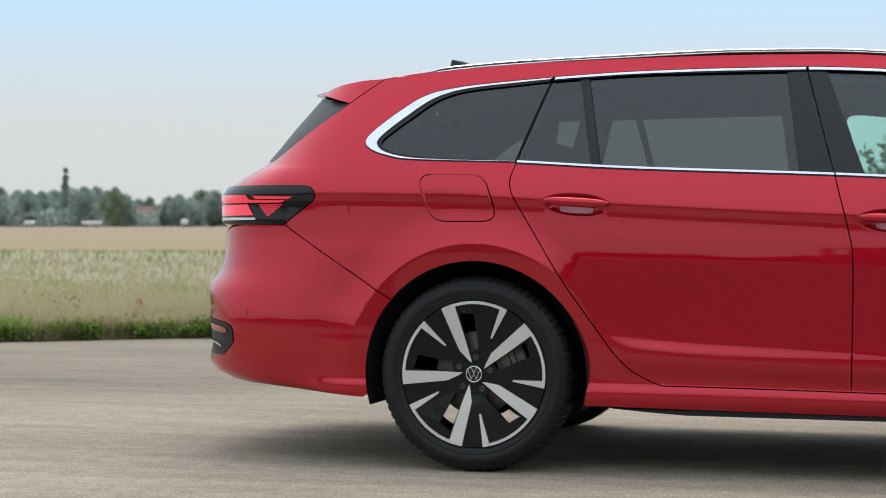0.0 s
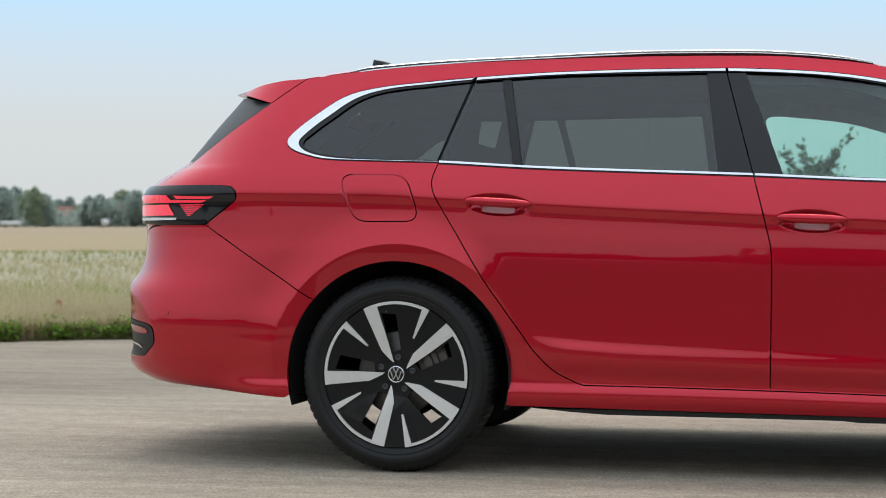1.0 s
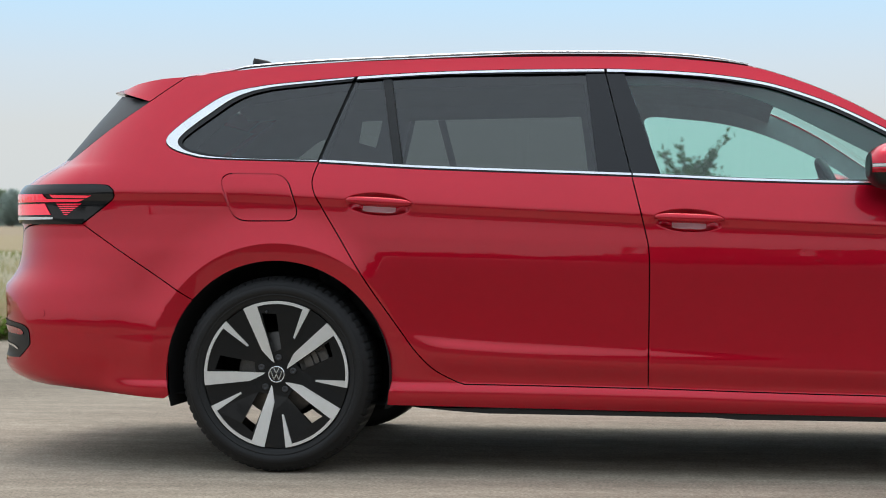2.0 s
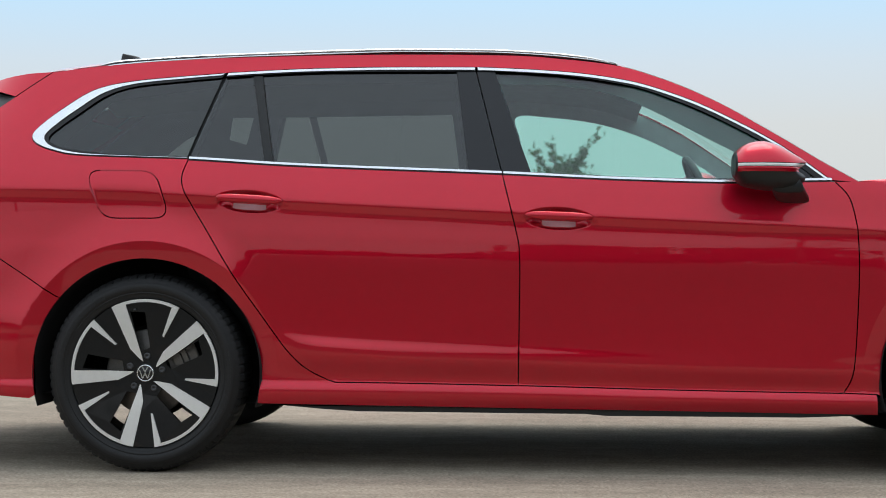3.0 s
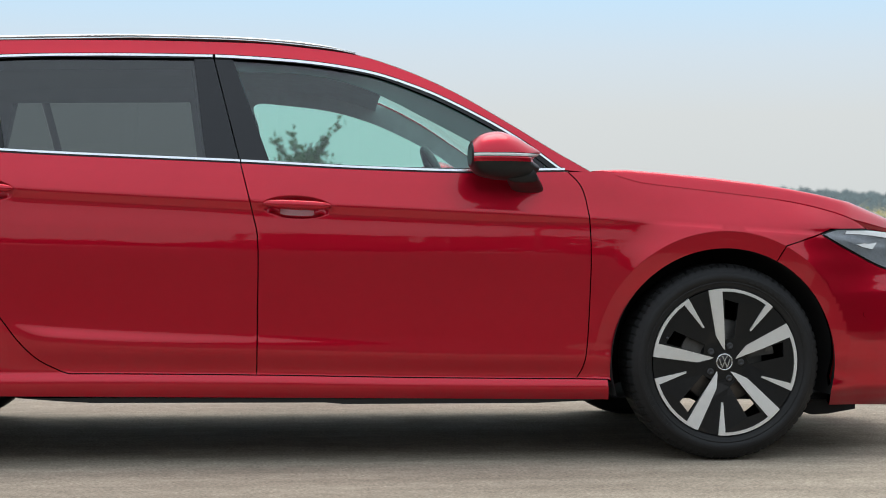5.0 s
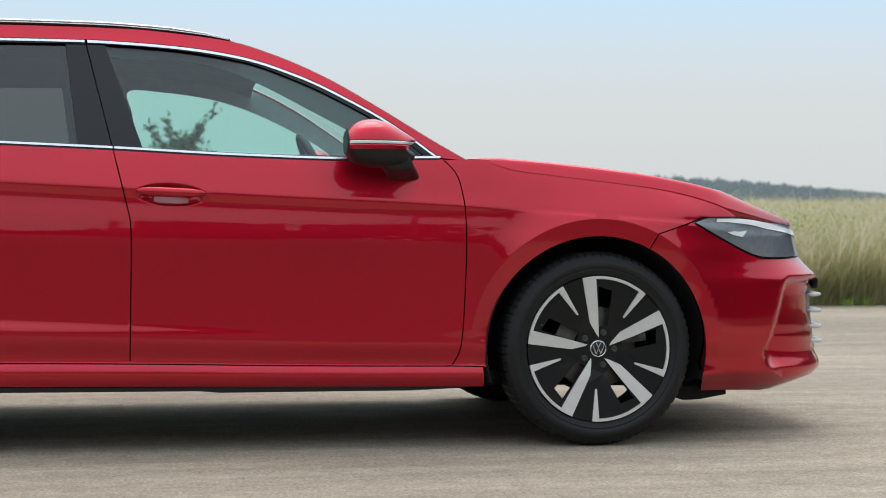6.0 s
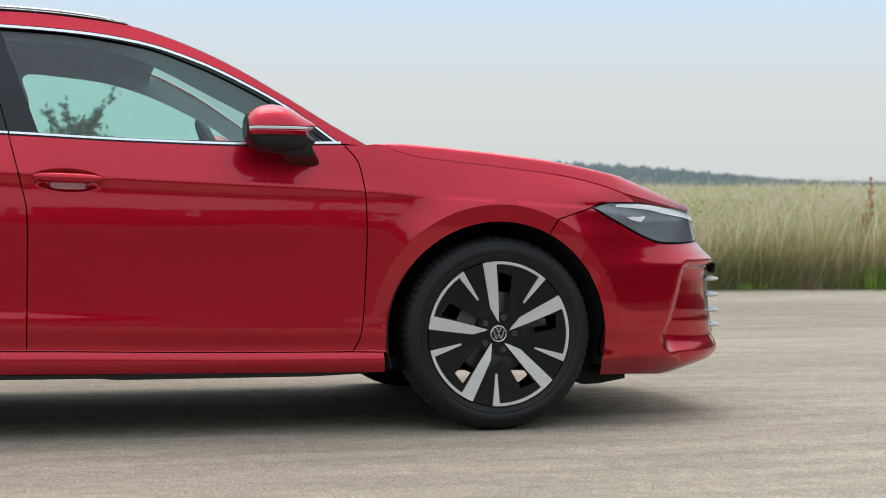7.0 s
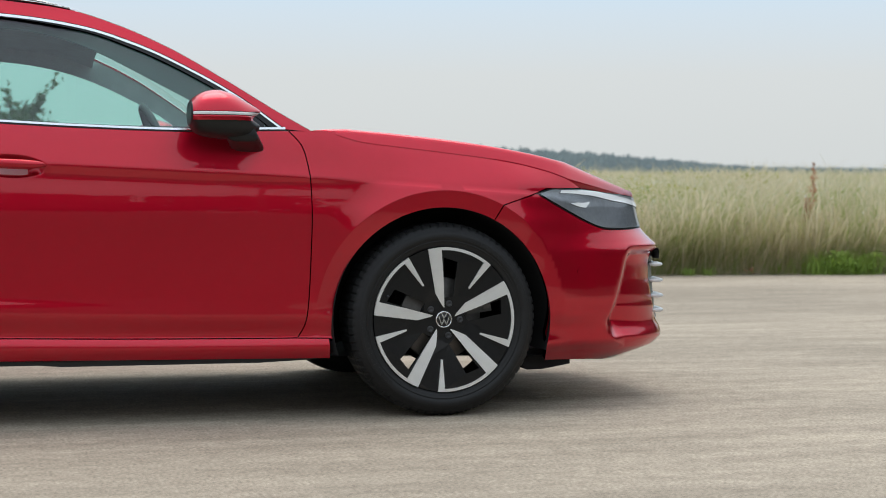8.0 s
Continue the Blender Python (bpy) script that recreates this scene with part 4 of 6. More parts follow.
def mirror(s):
    """Door mirror: red cap, clear strip, black housing and foot."""
    top = pchip([(0, 1.070), (0.06, 1.083), (0.2, 1.099), (0.36, 1.104), (0.55, 1.094), (0.78, 1.066), (0.93, 1.046), (1.0, 1.036)])
    low = pchip([(0, 0.985), (0.05, 0.966), (0.18, 0.953), (0.5, 0.943), (0.78, 0.950), (0.93, 0.966), (1.0, 0.990)])
    wide = pchip([(0, 0.085), (0.1, 0.104), (0.4, 0.108), (0.7, 0.085), (0.9, 0.045), (1.0, 0.012)])
    ts = 0.5 - 0.5 * np.cos(np.linspace(0, math.pi, 22))

    def body(lo, hi, grow, n=18):
        rows = []
        for t in ts:
            zt, zb, w = float(top(t)), float(low(t)), float(wide(t))
            zc, hz = (zt + zb) / 2, (zt - zb) / 2 + grow
            a0, a1 = [math.asin(max(-1.0, min(1.0, (q - zc) / hz))) for q in (lo, hi)]
            front = np.linspace(a0, a1, n)
            a = np.concatenate([front, math.pi - front[::-1]])
            rows.append(np.stack([1.957 + 0.232 * t - 0.03 * max(0.0, t - 0.8) / 0.2 * np.exp(-((zc + hz * np.sin(a) - 1.012) / 0.016) ** 2), s * (-1.030 - (w + grow) * np.sign(np.cos(a)) * np.abs(np.cos(a)) ** 0.8), zc + hz * np.sin(a)], -1))
        return rows
    rows = body(0.90, 1.20, -0.002)
    mid = np.mean(rows[0], axis=0)
    rows = [np.tile(mid + (-0.004, 0, 0), (len(rows[0]), 1)), mid + (rows[0] - mid) * 0.80 + (-0.005, 0, 0), mid + (rows[0] - mid) * 0.94 + (-0.004, 0, 0)] + rows
    shell = grid("mirror", rows, BLACK, car, "red capped door mirror with a black lower half", close=True)
    grid("mirror_cap", body(1.033, 1.20, 0.002), PAINT, shell, "red cap")
    grid("turn_signal", body(1.0215, 1.0305, 0.003, 4), RIM_BRIGHT, shell, "pale clear strip")
    grid("cap_edge", body(1.004, 1.020, 0.002, 4), PAINT, shell, "red")
    bm = bmesh.new()
    bmesh.ops.create_cube(bm, size=1, matrix=pose(1.957, -1.030 * s, 1.03) @ Matrix.Diagonal((0.003, 0.11, 0.06, 1)))
    part("mirror_glass", bm, CHROME, shell, "mirror glass")
    foot = []
    for t in np.linspace(0, 1, 8):
        cx, cy, cz = 2.112 + 0.046 * t, -1.075 + 0.175 * t, 0.968 - 0.036 * t
        hx_, hz_ = 0.054 + 0.002 * t, 0.028 - 0.004 * t
        a = np.linspace(0, 2 * math.pi, 16, endpoint=False)
        foot.append(np.stack([cx + hx_ * np.sign(np.cos(a)) * np.abs(np.cos(a)) ** 0.65 - 0.014 * np.sin(a), np.full(16, s * cy), cz + hz_ * np.sign(np.sin(a)) * np.abs(np.sin(a)) ** 0.65], -1))
    foot = [np.tile(np.mean(foot[0], axis=0), (16, 1))] + foot
    grid("mirror_foot", foot, BLACK, shell, "black foot", close=True)


mirror(1)
mirror(-1)
skin("mirror_triangle", joined(along(gl_top, 2.10, 2.222), along(belt_z, 2.222, 2.10, up=sill_up)), GLOSS, front_doors, "gloss black", off=-0.004, gap=0.0005, depth=0.004)

# roof rails and aerial fin
rail_z = pchip([(-0.240, 1.3885), (-0.222, 1.393), (-0.180, 1.407), (-0.139, 1.4145), (-0.035, 1.4225), (0.067, 1.4305), (0.27, 1.4395), (0.834, 1.4565), (1.135, 1.4535), (1.375, 1.440), (1.494, 1.424), (1.594, 1.401)])
for s in (1, -1):
    rows, shade, groove = [], [], []
    for x in np.concatenate([np.linspace(-0.240, -0.10, 14), np.linspace(-0.08, 1.594, 62)]):
        y = form(np.array([x]), np.array([float(roof_edge(x))]))[0][0][1] + 0.016
        z, e = float(rail_z(x)) + 0.002, min(1.0, (1.594 - x) / 0.16)
        low = float(np.interp(x, [-0.24, -0.035, 0.27, 0.834], [1.3845, 1.4060, 1.4245, 1.4425])) if x < 0.834 else z - 0.008 - 0.008 * e
        h, w = max(0.0015, (z - low) / 2), 0.013
        a = np.linspace(0, 2 * math.pi, 14, endpoint=False)
        rows.append(np.stack([np.full(14, x), s * (y + 0.009 * np.sign(np.sin(a)) * np.abs(np.sin(a)) ** 0.6 + w * np.sign(np.cos(a)) * np.abs(np.cos(a)) ** 0.6), z - h + h * np.sign(np.sin(a)) * np.abs(np.sin(a)) ** 0.6], -1))
        groove.append([(x, s * (y - w + 0.009 * v - 0.0030), z - h + v * h) for v in (0.34, 0.08, -0.16)])
        shade.append([(x, s * (y - 0.0125), z - 2 * h + 0.002), (x, s * (y - 0.0125), z - 2 * h - 0.006), (x, s * (y + 0.012), z - 2 * h - 0.004), (x, s * (y + 0.012), z - 2 * h + 0.001)])
    rail = grid("roof_rail", rows, CHROME, car, "satin silver roof rail", close=True)
    grid("rail_groove", groove, GLOSS, rail, "black groove")
    # shadow line of the gap under the rail, drawn as a black strip
    grid("rail_shadow_strip", shade, GLOSS, rail, "black")
fin = []
for t in np.linspace(0, 1, 9):
    x0, x1 = -0.304 + 0.010 * t * t, -0.196 - 0.075 * t ** 1.6
    w = 0.022 * (1 - t) ** 0.7 + 0.002
    z = 1.460 + 0.060 * math.sin(t * math.pi / 2)
    a = np.linspace(0, 2 * math.pi, 14, endpoint=False)
    fin.append(np.stack([(x0 + x1) / 2 + (x1 - x0) / 2 * np.cos(a), w * np.sin(a), np.full(14, z) - 0.008 * t * (1 + np.cos(a)) * 0.5], -1))
grid("aerial_fin", fin, BLACK, car, "black", close=True)

# rear lamp's lit segments
S = lambda *p: joined(straight(*p, p[0], step=0.01))
def seg(name, loop, mat, parent, label, off, dent=None):
    return skin(name, loop, mat, parent, label, off=off, gap=0.0004, depth=0.004, step=0.03, dent=dent)


seg("lamp_segment", S(at_rear(0.56, 0.953), (-0.930, 0.954), (-0.868, 0.954), (-0.852, 0.940), (-0.700, 0.938), (-0.722, 0.925), (-0.930, 0.925), at_rear(0.56, 0.924)), LAMP_RED, tail_lamps, "lit red", 0.008)
seg("lamp_segment", S(at_rear(0.56, 0.918), (-0.930, 0.919), (-0.862, 0.920), (-0.835, 0.880), (-0.930, 0.879), at_rear(0.56, 0.878)), LAMP_RED, tail_lamps, "lit red", 0.008)
seg("lamp_segment", S((-0.838, 0.952), (-0.668, 0.950), (-0.690, 0.942), (-0.825, 0.943)), LAMP_RED, tail_lamps, "lit red", 0.008)
for k in range(6):
    z = 0.9195 - 0.0073 * k
    seg("lamp_stripe", S((-0.812 + 0.006 * k, z), (-0.712 - 0.010 * k, z), (-0.716 - 0.010 * k, z - 0.0045), (-0.809 + 0.006 * k, z - 0.0045)), LAMP_RED, tail_lamps, "lit red", 0.008)
seg("lamp_strip", S(at_rear(0.56, 0.872), (-0.935, 0.873), (-0.825, 0.872), (-0.827, 0.864), (-0.935, 0.862), at_rear(0.56, 0.861)), CHROME, tail_lamps, "silver strip", 0.008)

# headlamp: bright upper strip, reflector, clear cover
drl = bend((3.285, 0.781), (3.35, 0.7805), (3.43, 0.776), (3.50, 0.765), at_front(0.66, 0.742), at_front(0.52, 0.718))
drl_low = bend(at_front(0.52, 0.704), at_front(0.66, 0.722), (3.50, 0.743), (3.43, 0.7575), (3.35, 0.7665), (3.275, 0.770))
seg("light_strip", joined(drl, drl_low), WHITE_LENS, head_lamps, "bright silver strip", 0.005)
seg("reflector", S((3.320, 0.734), (3.352, 0.738), (3.372, 0.735), (3.408, 0.739), (3.392, 0.722), (3.385, 0.716), (3.345, 0.724)), WHITE_LENS, head_lamps, "silver reflector", 0.005)
skin("clear_cover", HEAD, CLEAR_LENS, head_lamps, "clear cover", off=0.003, gap=0.004, depth=0.01, step=0.03)

# grille
grille_loop = joined(bend((3.9, 0.585), at_front(0.3, 0.583), at_front(0.5, 0.578), at_front(0.64, 0.555), at_front(0.65, 0.45), at_front(0.63, 0.33), at_front(0.52, 0.30), at_front(0.3, 0.297), (3.9, 0.295)), straight((3.9, 0.295), (3.9, 0.585)))
grille = skin("grille", grille_loop, GRILLE_GREY, car, "black grille with silver bars", off=-0.008, gap=0, depth=0.0, step=0.02, centre=1, dent=lambda x, z, u: scoop(x, z, u) * (1 - 0.9 * smooth01(3.785, 3.832, x)))
for z in (0.506, 0.446, 0.388, 0.333):
    rows = []
    for v in np.linspace(0, math.pi, 48):
        q = form(np.array([U_FRONT - (U_FRONT - float(to_u(*at_front(0.57, z)))) * abs(math.cos(v))]), np.array([z]))[0][0]
        a = np.linspace(0, 2 * math.pi, 12, endpoint=False)
        rows.append(np.stack([q[0] - 0.014 + 0.028 * np.cos(a), np.full(12, q[1] * (1 if math.cos(v) > 0 else -1)), z + 0.0075 * np.sin(a)], -1))
    rows = [np.tile(np.mean(rows[0], axis=0), (12, 1))] + rows + [np.tile(np.mean(rows[-1], axis=0), (12, 1))]
    grid("grille_bar", rows, SILVER, grille, "silver bar", close=True)
upper = joined(bend((3.9, 0.560), at_front(0.35, 0.558), at_front(0.55, 0.550)), straight(at_front(0.55, 0.550), at_front(0.56, 0.520)), bend(at_front(0.56, 0.520), at_front(0.35, 0.520), (3.9, 0.520)), straight((3.9, 0.520), (3.9, 0.566)))
skin("grille_panel", upper, GRILLE_GREY, grille, "dark grey panel", off=-0.002, gap=0, depth=0.02, step=0.04, centre=1)

# rear insert with reflector, parking sensors, mud flaps
insert = skin("bumper_insert", joined(bend(at_rear(0.45, 0.506), at_rear(0.70, 0.503), (-0.955, 0.494), (-0.922, 0.480), (-0.913, 0.462)), straight((-0.913, 0.462), (-0.910, 0.428), (-0.922, 0.412), (-0.975, 0.372)), bend((-0.975, 0.372), at_rear(0.70, 0.366), at_rear(0.45, 0.366)), straight(at_rear(0.45, 0.366), at_rear(0.45, 0.506))), BLACK, rear_bumper, "matt black insert", off=0.003, gap=0, depth=0.02, step=0.02, dent=corner_face)
seg("reflector", joined(bend(at_rear(0.55, 0.484), at_rear(0.74, 0.481), (-0.955, 0.474), (-0.948, 0.456), at_rear(0.74, 0.456), at_rear(0.55, 0.457)), straight(at_rear(0.55, 0.457), at_rear(0.55, 0.484))), REFLECT, rear_bumper, "red reflector", 0.006, corner_face)
seg("exhaust_trim", joined(bend(at_rear(0.50, 0.420), at_rear(0.74, 0.416), (-0.985, 0.407), (-0.984, 0.400), at_rear(0.74, 0.407), at_rear(0.50, 0.411)), straight(at_rear(0.50, 0.411), at_rear(0.50, 0.420))), CHROME, rear_bumper, "silver strip", 0.006, corner_face)
for x, z, p in ((-0.852, 0.535, rear_bumper), (3.352, 0.493, front_bumper)):
    skin("parking_sensor", arc(x, z, 0.011, 0, 345, 24), PAINT, p, off=0.0015, gap=0.0, depth=0.006)


# ---- cabin ----
HOLES = [joined(bend((1.285, 1.040), (1.262, 1.12), (1.248, 1.215), (1.233, 1.305), (1.373, 1.303), (1.565, 1.279), (1.735, 1.232), (1.90, 1.161), (2.035, 1.089), (2.13, 1.017), n=5), straight((2.13, 1.017), (1.285, 1.040))),
         S((0.231, 1.306), (0.962, 1.315), (0.973, 1.211), (0.995, 1.000), (0.158, 1.045)),
         S((0.020, 1.306), (0.110, 1.306), (0.069, 1.195), (-0.003, 1.216)), joined(bend((-0.125, 1.228), (-0.175, 1.225), (-0.270, 1.160), (-0.335, 1.100), (-0.28, 1.086), (-0.205, 1.085), (-0.125, 1.228), n=5))]
trim_loop = joined(along(roof_edge, 2.34, -0.36, up=0.012), straight((-0.36, 1.35), (-0.48, 1.27), (-0.75, 1.09), (-0.5, 0.98), (2.28, 0.93)))
near_loop = joined(along(roof_edge, 2.30, -0.36, up=-0.02), straight((-0.36, 1.35), (-0.48, 1.27), (-0.75, 1.09), (-0.5, 0.98), (2.28, 0.93)))
HOLES = [[q + np.array((0, 0.040)) for q in h] for h in HOLES]
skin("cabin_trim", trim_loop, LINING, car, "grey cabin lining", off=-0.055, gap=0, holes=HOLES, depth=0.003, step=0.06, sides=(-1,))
near_hole = joined(bend((1.19, 1.352), (1.40, 1.345), (1.55, 1.320), (1.69, 1.268), (1.85, 1.182), (2.02, 1.085), (2.11, 1.025), n=6), straight((2.11, 1.01), (1.30, 1.02)))
near_back = S((-0.32, 1.13), (-0.16, 1.29), (0.24, 1.345), (1.03, 1.36), (1.08, 1.03), (-0.20, 1.09))
# near side: the same lining with shade put into its tone
skin("cabin_trim", near_loop, SHADED_LINING, car, "grey cabin lining", off=-0.05, gap=0, holes=[near_hole, near_back], depth=0.003, step=0.06, sides=(1,))
lx = np.linspace(-0.48, 1.74, 32)
ly = -form(lx, roof_edge(lx) - 0.03)[0][:, 1] - 0.05
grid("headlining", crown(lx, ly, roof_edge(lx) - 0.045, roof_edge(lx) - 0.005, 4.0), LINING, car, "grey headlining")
bm = bmesh.new()
bmesh.ops.create_cube(bm, size=1, matrix=pose(2.13, 0, 0.86) @ Matrix.Diagonal((0.40, 1.4, 0.22, 1)))
bmesh.ops.bevel(bm, geom=bm.edges[:], offset=0.06, segments=4, affect="EDGES")
part("dashboard", bm, TRIM, car, "dark soft dashboard")
rows = []
for a in np.linspace(0, 2 * math.pi, 40, endpoint=False):
    c = np.array((0, 0.185 * math.cos(a), 0.185 * math.sin(a)))
    b = np.linspace(0, 2 * math.pi, 10, endpoint=False)
    rows.append([c * (1 + 0.016 / 0.185 * math.cos(q)) + np.array((0.016 * math.sin(q), 0, 0)) for q in b])
rows.append(rows[0])
wheel_turn = np.array(Euler((0, radians(-25), 0)).to_matrix())
steering = grid("steering_wheel", np.array(rows) @ wheel_turn.T + np.array((2.00, 0.37, 0.955)), TRIM, car, "dark steering wheel", close=True)
bm = bmesh.new()
for ang in (0, 180, 270):
    bmesh.ops.create_cube(bm, size=1, matrix=Matrix.Translation((2.00, 0.37, 0.955)) @ pose(0, 0, 0, 0, -25, 0) @ pose(0, 0, 0, ang, 0, 0) @ Matrix.Translation((0, 0.09, 0)) @ Matrix.Diagonal((0.02, 0.18, 0.045, 1)))
part("steering_spokes", bm, TRIM, steering)


def seat(x, y, back_top, wide, name):
    bm = bmesh.new()
    bmesh.ops.create_cube(bm, size=1, matrix=pose(x, y, 0.55, 0, -6, 0) @ Matrix.Diagonal((0.50, wide, 0.18, 1)))
    bmesh.ops.bevel(bm, geom=bm.edges[:], offset=0.05, segments=4, affect="EDGES")
    base = part(name, bm, TRIM, car, "dark cloth seat")
    bm = bmesh.new()
    h = back_top - 0.55
    bmesh.ops.create_cube(bm, size=1, matrix=pose(x - 0.27, y, 0.55 + h / 2, 0, -14, 0) @ Matrix.Diagonal((0.14, wide, h, 1)))
    bmesh.ops.bevel(bm, geom=bm.edges[:], offset=0.05, segments=4, affect="EDGES")
    part("backrest", bm, TRIM, base)
    return base


for y in (-0.37, 0.37):
    s = seat(1.45, y, 1.09, 0.50, "front_seat")
    bm = bmesh.new()
    bmesh.ops.create_cube(bm, size=1, matrix=pose(1.11, y, 1.18, 0, -14, 0) @ Matrix.Diagonal((0.10, 0.26, 0.17, 1)))
    bmesh.ops.bevel(bm, geom=bm.edges[:], offset=0.045, segments=4, affect="EDGES")
    part("headrest", bm, TRIM, s)
seat(0.40, 0, 1.02, 1.30, "rear_bench")


# ---- the airfield: concrete apron, fields, far trees ----
def concrete():
    """Worn concrete: broad stains, brushed streaks along the apron, grit."""
    m = material("worn_concrete", (0.39, 0.345, 0.29), rough=0.95, spec=0.12)
    n, l = m.node_tree.nodes, m.node_tree.links
    b, where = n["Principled BSDF"], n.new("ShaderNodeTexCoord")
    tones = []
    for scale, detail, lo, hi, amount in (((0.35, 0.55, 1), 4, 0.35, 0.65, 0.12), ((1.1, 6.0, 1), 6, 0.35, 0.68, 0.12), ((14, 19, 1), 6, 0.32, 0.70, 0.13), ((90, 100, 1), 4, 0.30, 0.70, 0.34)):
        mp, tex, r = n.new("ShaderNodeMapping"), n.new("ShaderNodeTexNoise"), n.new("ShaderNodeMapRange")
        mp.inputs["Scale"].default_value = scale
        tex.inputs["Scale"].default_value, tex.inputs["Detail"].default_value = 1.0, detail
        r.inputs[1].default_value, r.inputs[2].default_value = lo, hi
        r.inputs[3].default_value, r.inputs[4].default_value = 1 - amount, 1 + amount
        l.new(where.outputs["Object"], mp.inputs[0])
        l.new(mp.outputs[0], tex.inputs["Vector"])
        l.new(tex.outputs["Fac"], r.inputs[0])
        tones.append(r.outputs[0])
    # a broad darker, worn patch of the apron with a cloudy border
    spread, cut, sway, old = n.new("ShaderNodeTexNoise"), n.new("ShaderNodeSeparateXYZ"), n.new("ShaderNodeMath"), n.new("ShaderNodeMapRange")
    spread.inputs["Scale"].default_value, spread.inputs["Detail"].default_value = 0.5, 6
    sway.operation, sway.inputs[1].default_value = "MULTIPLY_ADD", 5.0
    old.inputs[1].default_value, old.inputs[2].default_value, old.inputs[3].default_value, old.inputs[4].default_value = -3.5, 2.0, 0.74, 1.03
    l.new(where.outputs["Object"], spread.inputs["Vector"])
    l.new(where.outputs["Object"], cut.inputs[0])
    l.new(spread.outputs["Fac"], sway.inputs[0])
    aslant = n.new("ShaderNodeMath")
    aslant.operation = "SUBTRACT"
    l.new(cut.outputs["X"], aslant.inputs[0])
    l.new(cut.outputs["Y"], aslant.inputs[1])
    l.new(aslant.outputs[0], sway.inputs[2])
    l.new(sway.outputs[0], old.inputs[0])
    tones.append(old.outputs[0])
    for other in tones[1:]:
        mul = n.new("ShaderNodeMath")
        mul.operation = "MULTIPLY"
        l.new(tones[0], mul.inputs[0])
        l.new(other, mul.inputs[1])
        tones[0] = mul.outputs[0]
    tint = n.new("ShaderNodeMix")
    tint.data_type, tint.blend_type = "RGBA", "MULTIPLY"
    tint.inputs[0].default_value = 1.0
    tint.inputs[6].default_value = (0.340, 0.288, 0.226, 1)
    l.new(tones[0], tint.inputs[7])
    l.new(tint.outputs[2], b.inputs["Base Color"])
    tex, bu = n.new("ShaderNodeTexNoise"), n.new("ShaderNodeBump")
    tex.inputs["Scale"].default_value, tex.inputs["Detail"].default_value = 60, 6
    l.new(where.outputs["Object"], tex.inputs["Vector"])
    bu.inputs["Strength"].default_value, bu.inputs["Distance"].default_value = 0.6, 0.008
    l.new(tex.outputs["Fac"], bu.inputs["Height"])
    l.new(bu.outputs[0], b.inputs["Normal"])
    return m


CONCRETE = concrete()
drop = math.tan(radians(FALL))


def ground_z(y):
    """Height of the ground: the apron's crossfall between two level meadows."""
    return -drop * np.clip(y, -3.2, 10.6)


bm = bmesh.new()
rows = [[bm.verts.new((x, y, float(ground_z(y)))) for x in (-4500, 0, 4500)] for y in (-4500, -3.2, 10.6, 4500)]
for a, b in zip(rows, rows[1:]):
    for i in range(2):
        bm.faces.new((a[i], a[i + 1], b[i + 1], b[i]))
ground = part("ground", bm, CONCRETE, None, smooth=False)
tagged(ground, "worn pale grey concrete apron of an old airfield", "ground", kind="structure")
edge_y = pchip([(-4400, 5.0), (-20, 5.4), (-8, 6.0), (-5.9, 6.72), (-4.6, 7.95), (0, 9.2), (5, 9.8), (8.1, 10.05), (10.2, 9.75), (16, 9.5), (4400, 9.0)])
rng = np.random.default_rng(7)


def field_sheet(name, sign, start, mat, label):
    """A field with a ragged border on the concrete, out to the horizon."""
    xs = np.concatenate([[-4400, -1500, -400, -120], np.arange(-40, 40.1, 0.12), [120, 400, 1500, 4400]])
    far = [0.0, 0.05, 0.25, 1.0, 4.0, 15.0, 60.0, 250.0, 1000.0, 4300.0]
    rag = np.array([noise.noise((x * 2.3, 0.0, sign)) * 0.10 + noise.noise((x * 9.0, 3.0, sign)) * 0.05 for x in xs])
    pts = []
    for d in far:
        fade = max(0.0, 1 - d / 3)
        ys = sign * (np.array([float(start(x)) for x in xs]) + d) + sign * rag * fade
        pts.append(np.stack([xs, ys, ground_z(ys) + 0.004 + 0.03 * min(1.0, d / 0.4)], -1))
    ob = grid(name, pts if sign < 0 else pts[::-1], mat, None)
    return tagged(ob, label, "field", kind="structure")


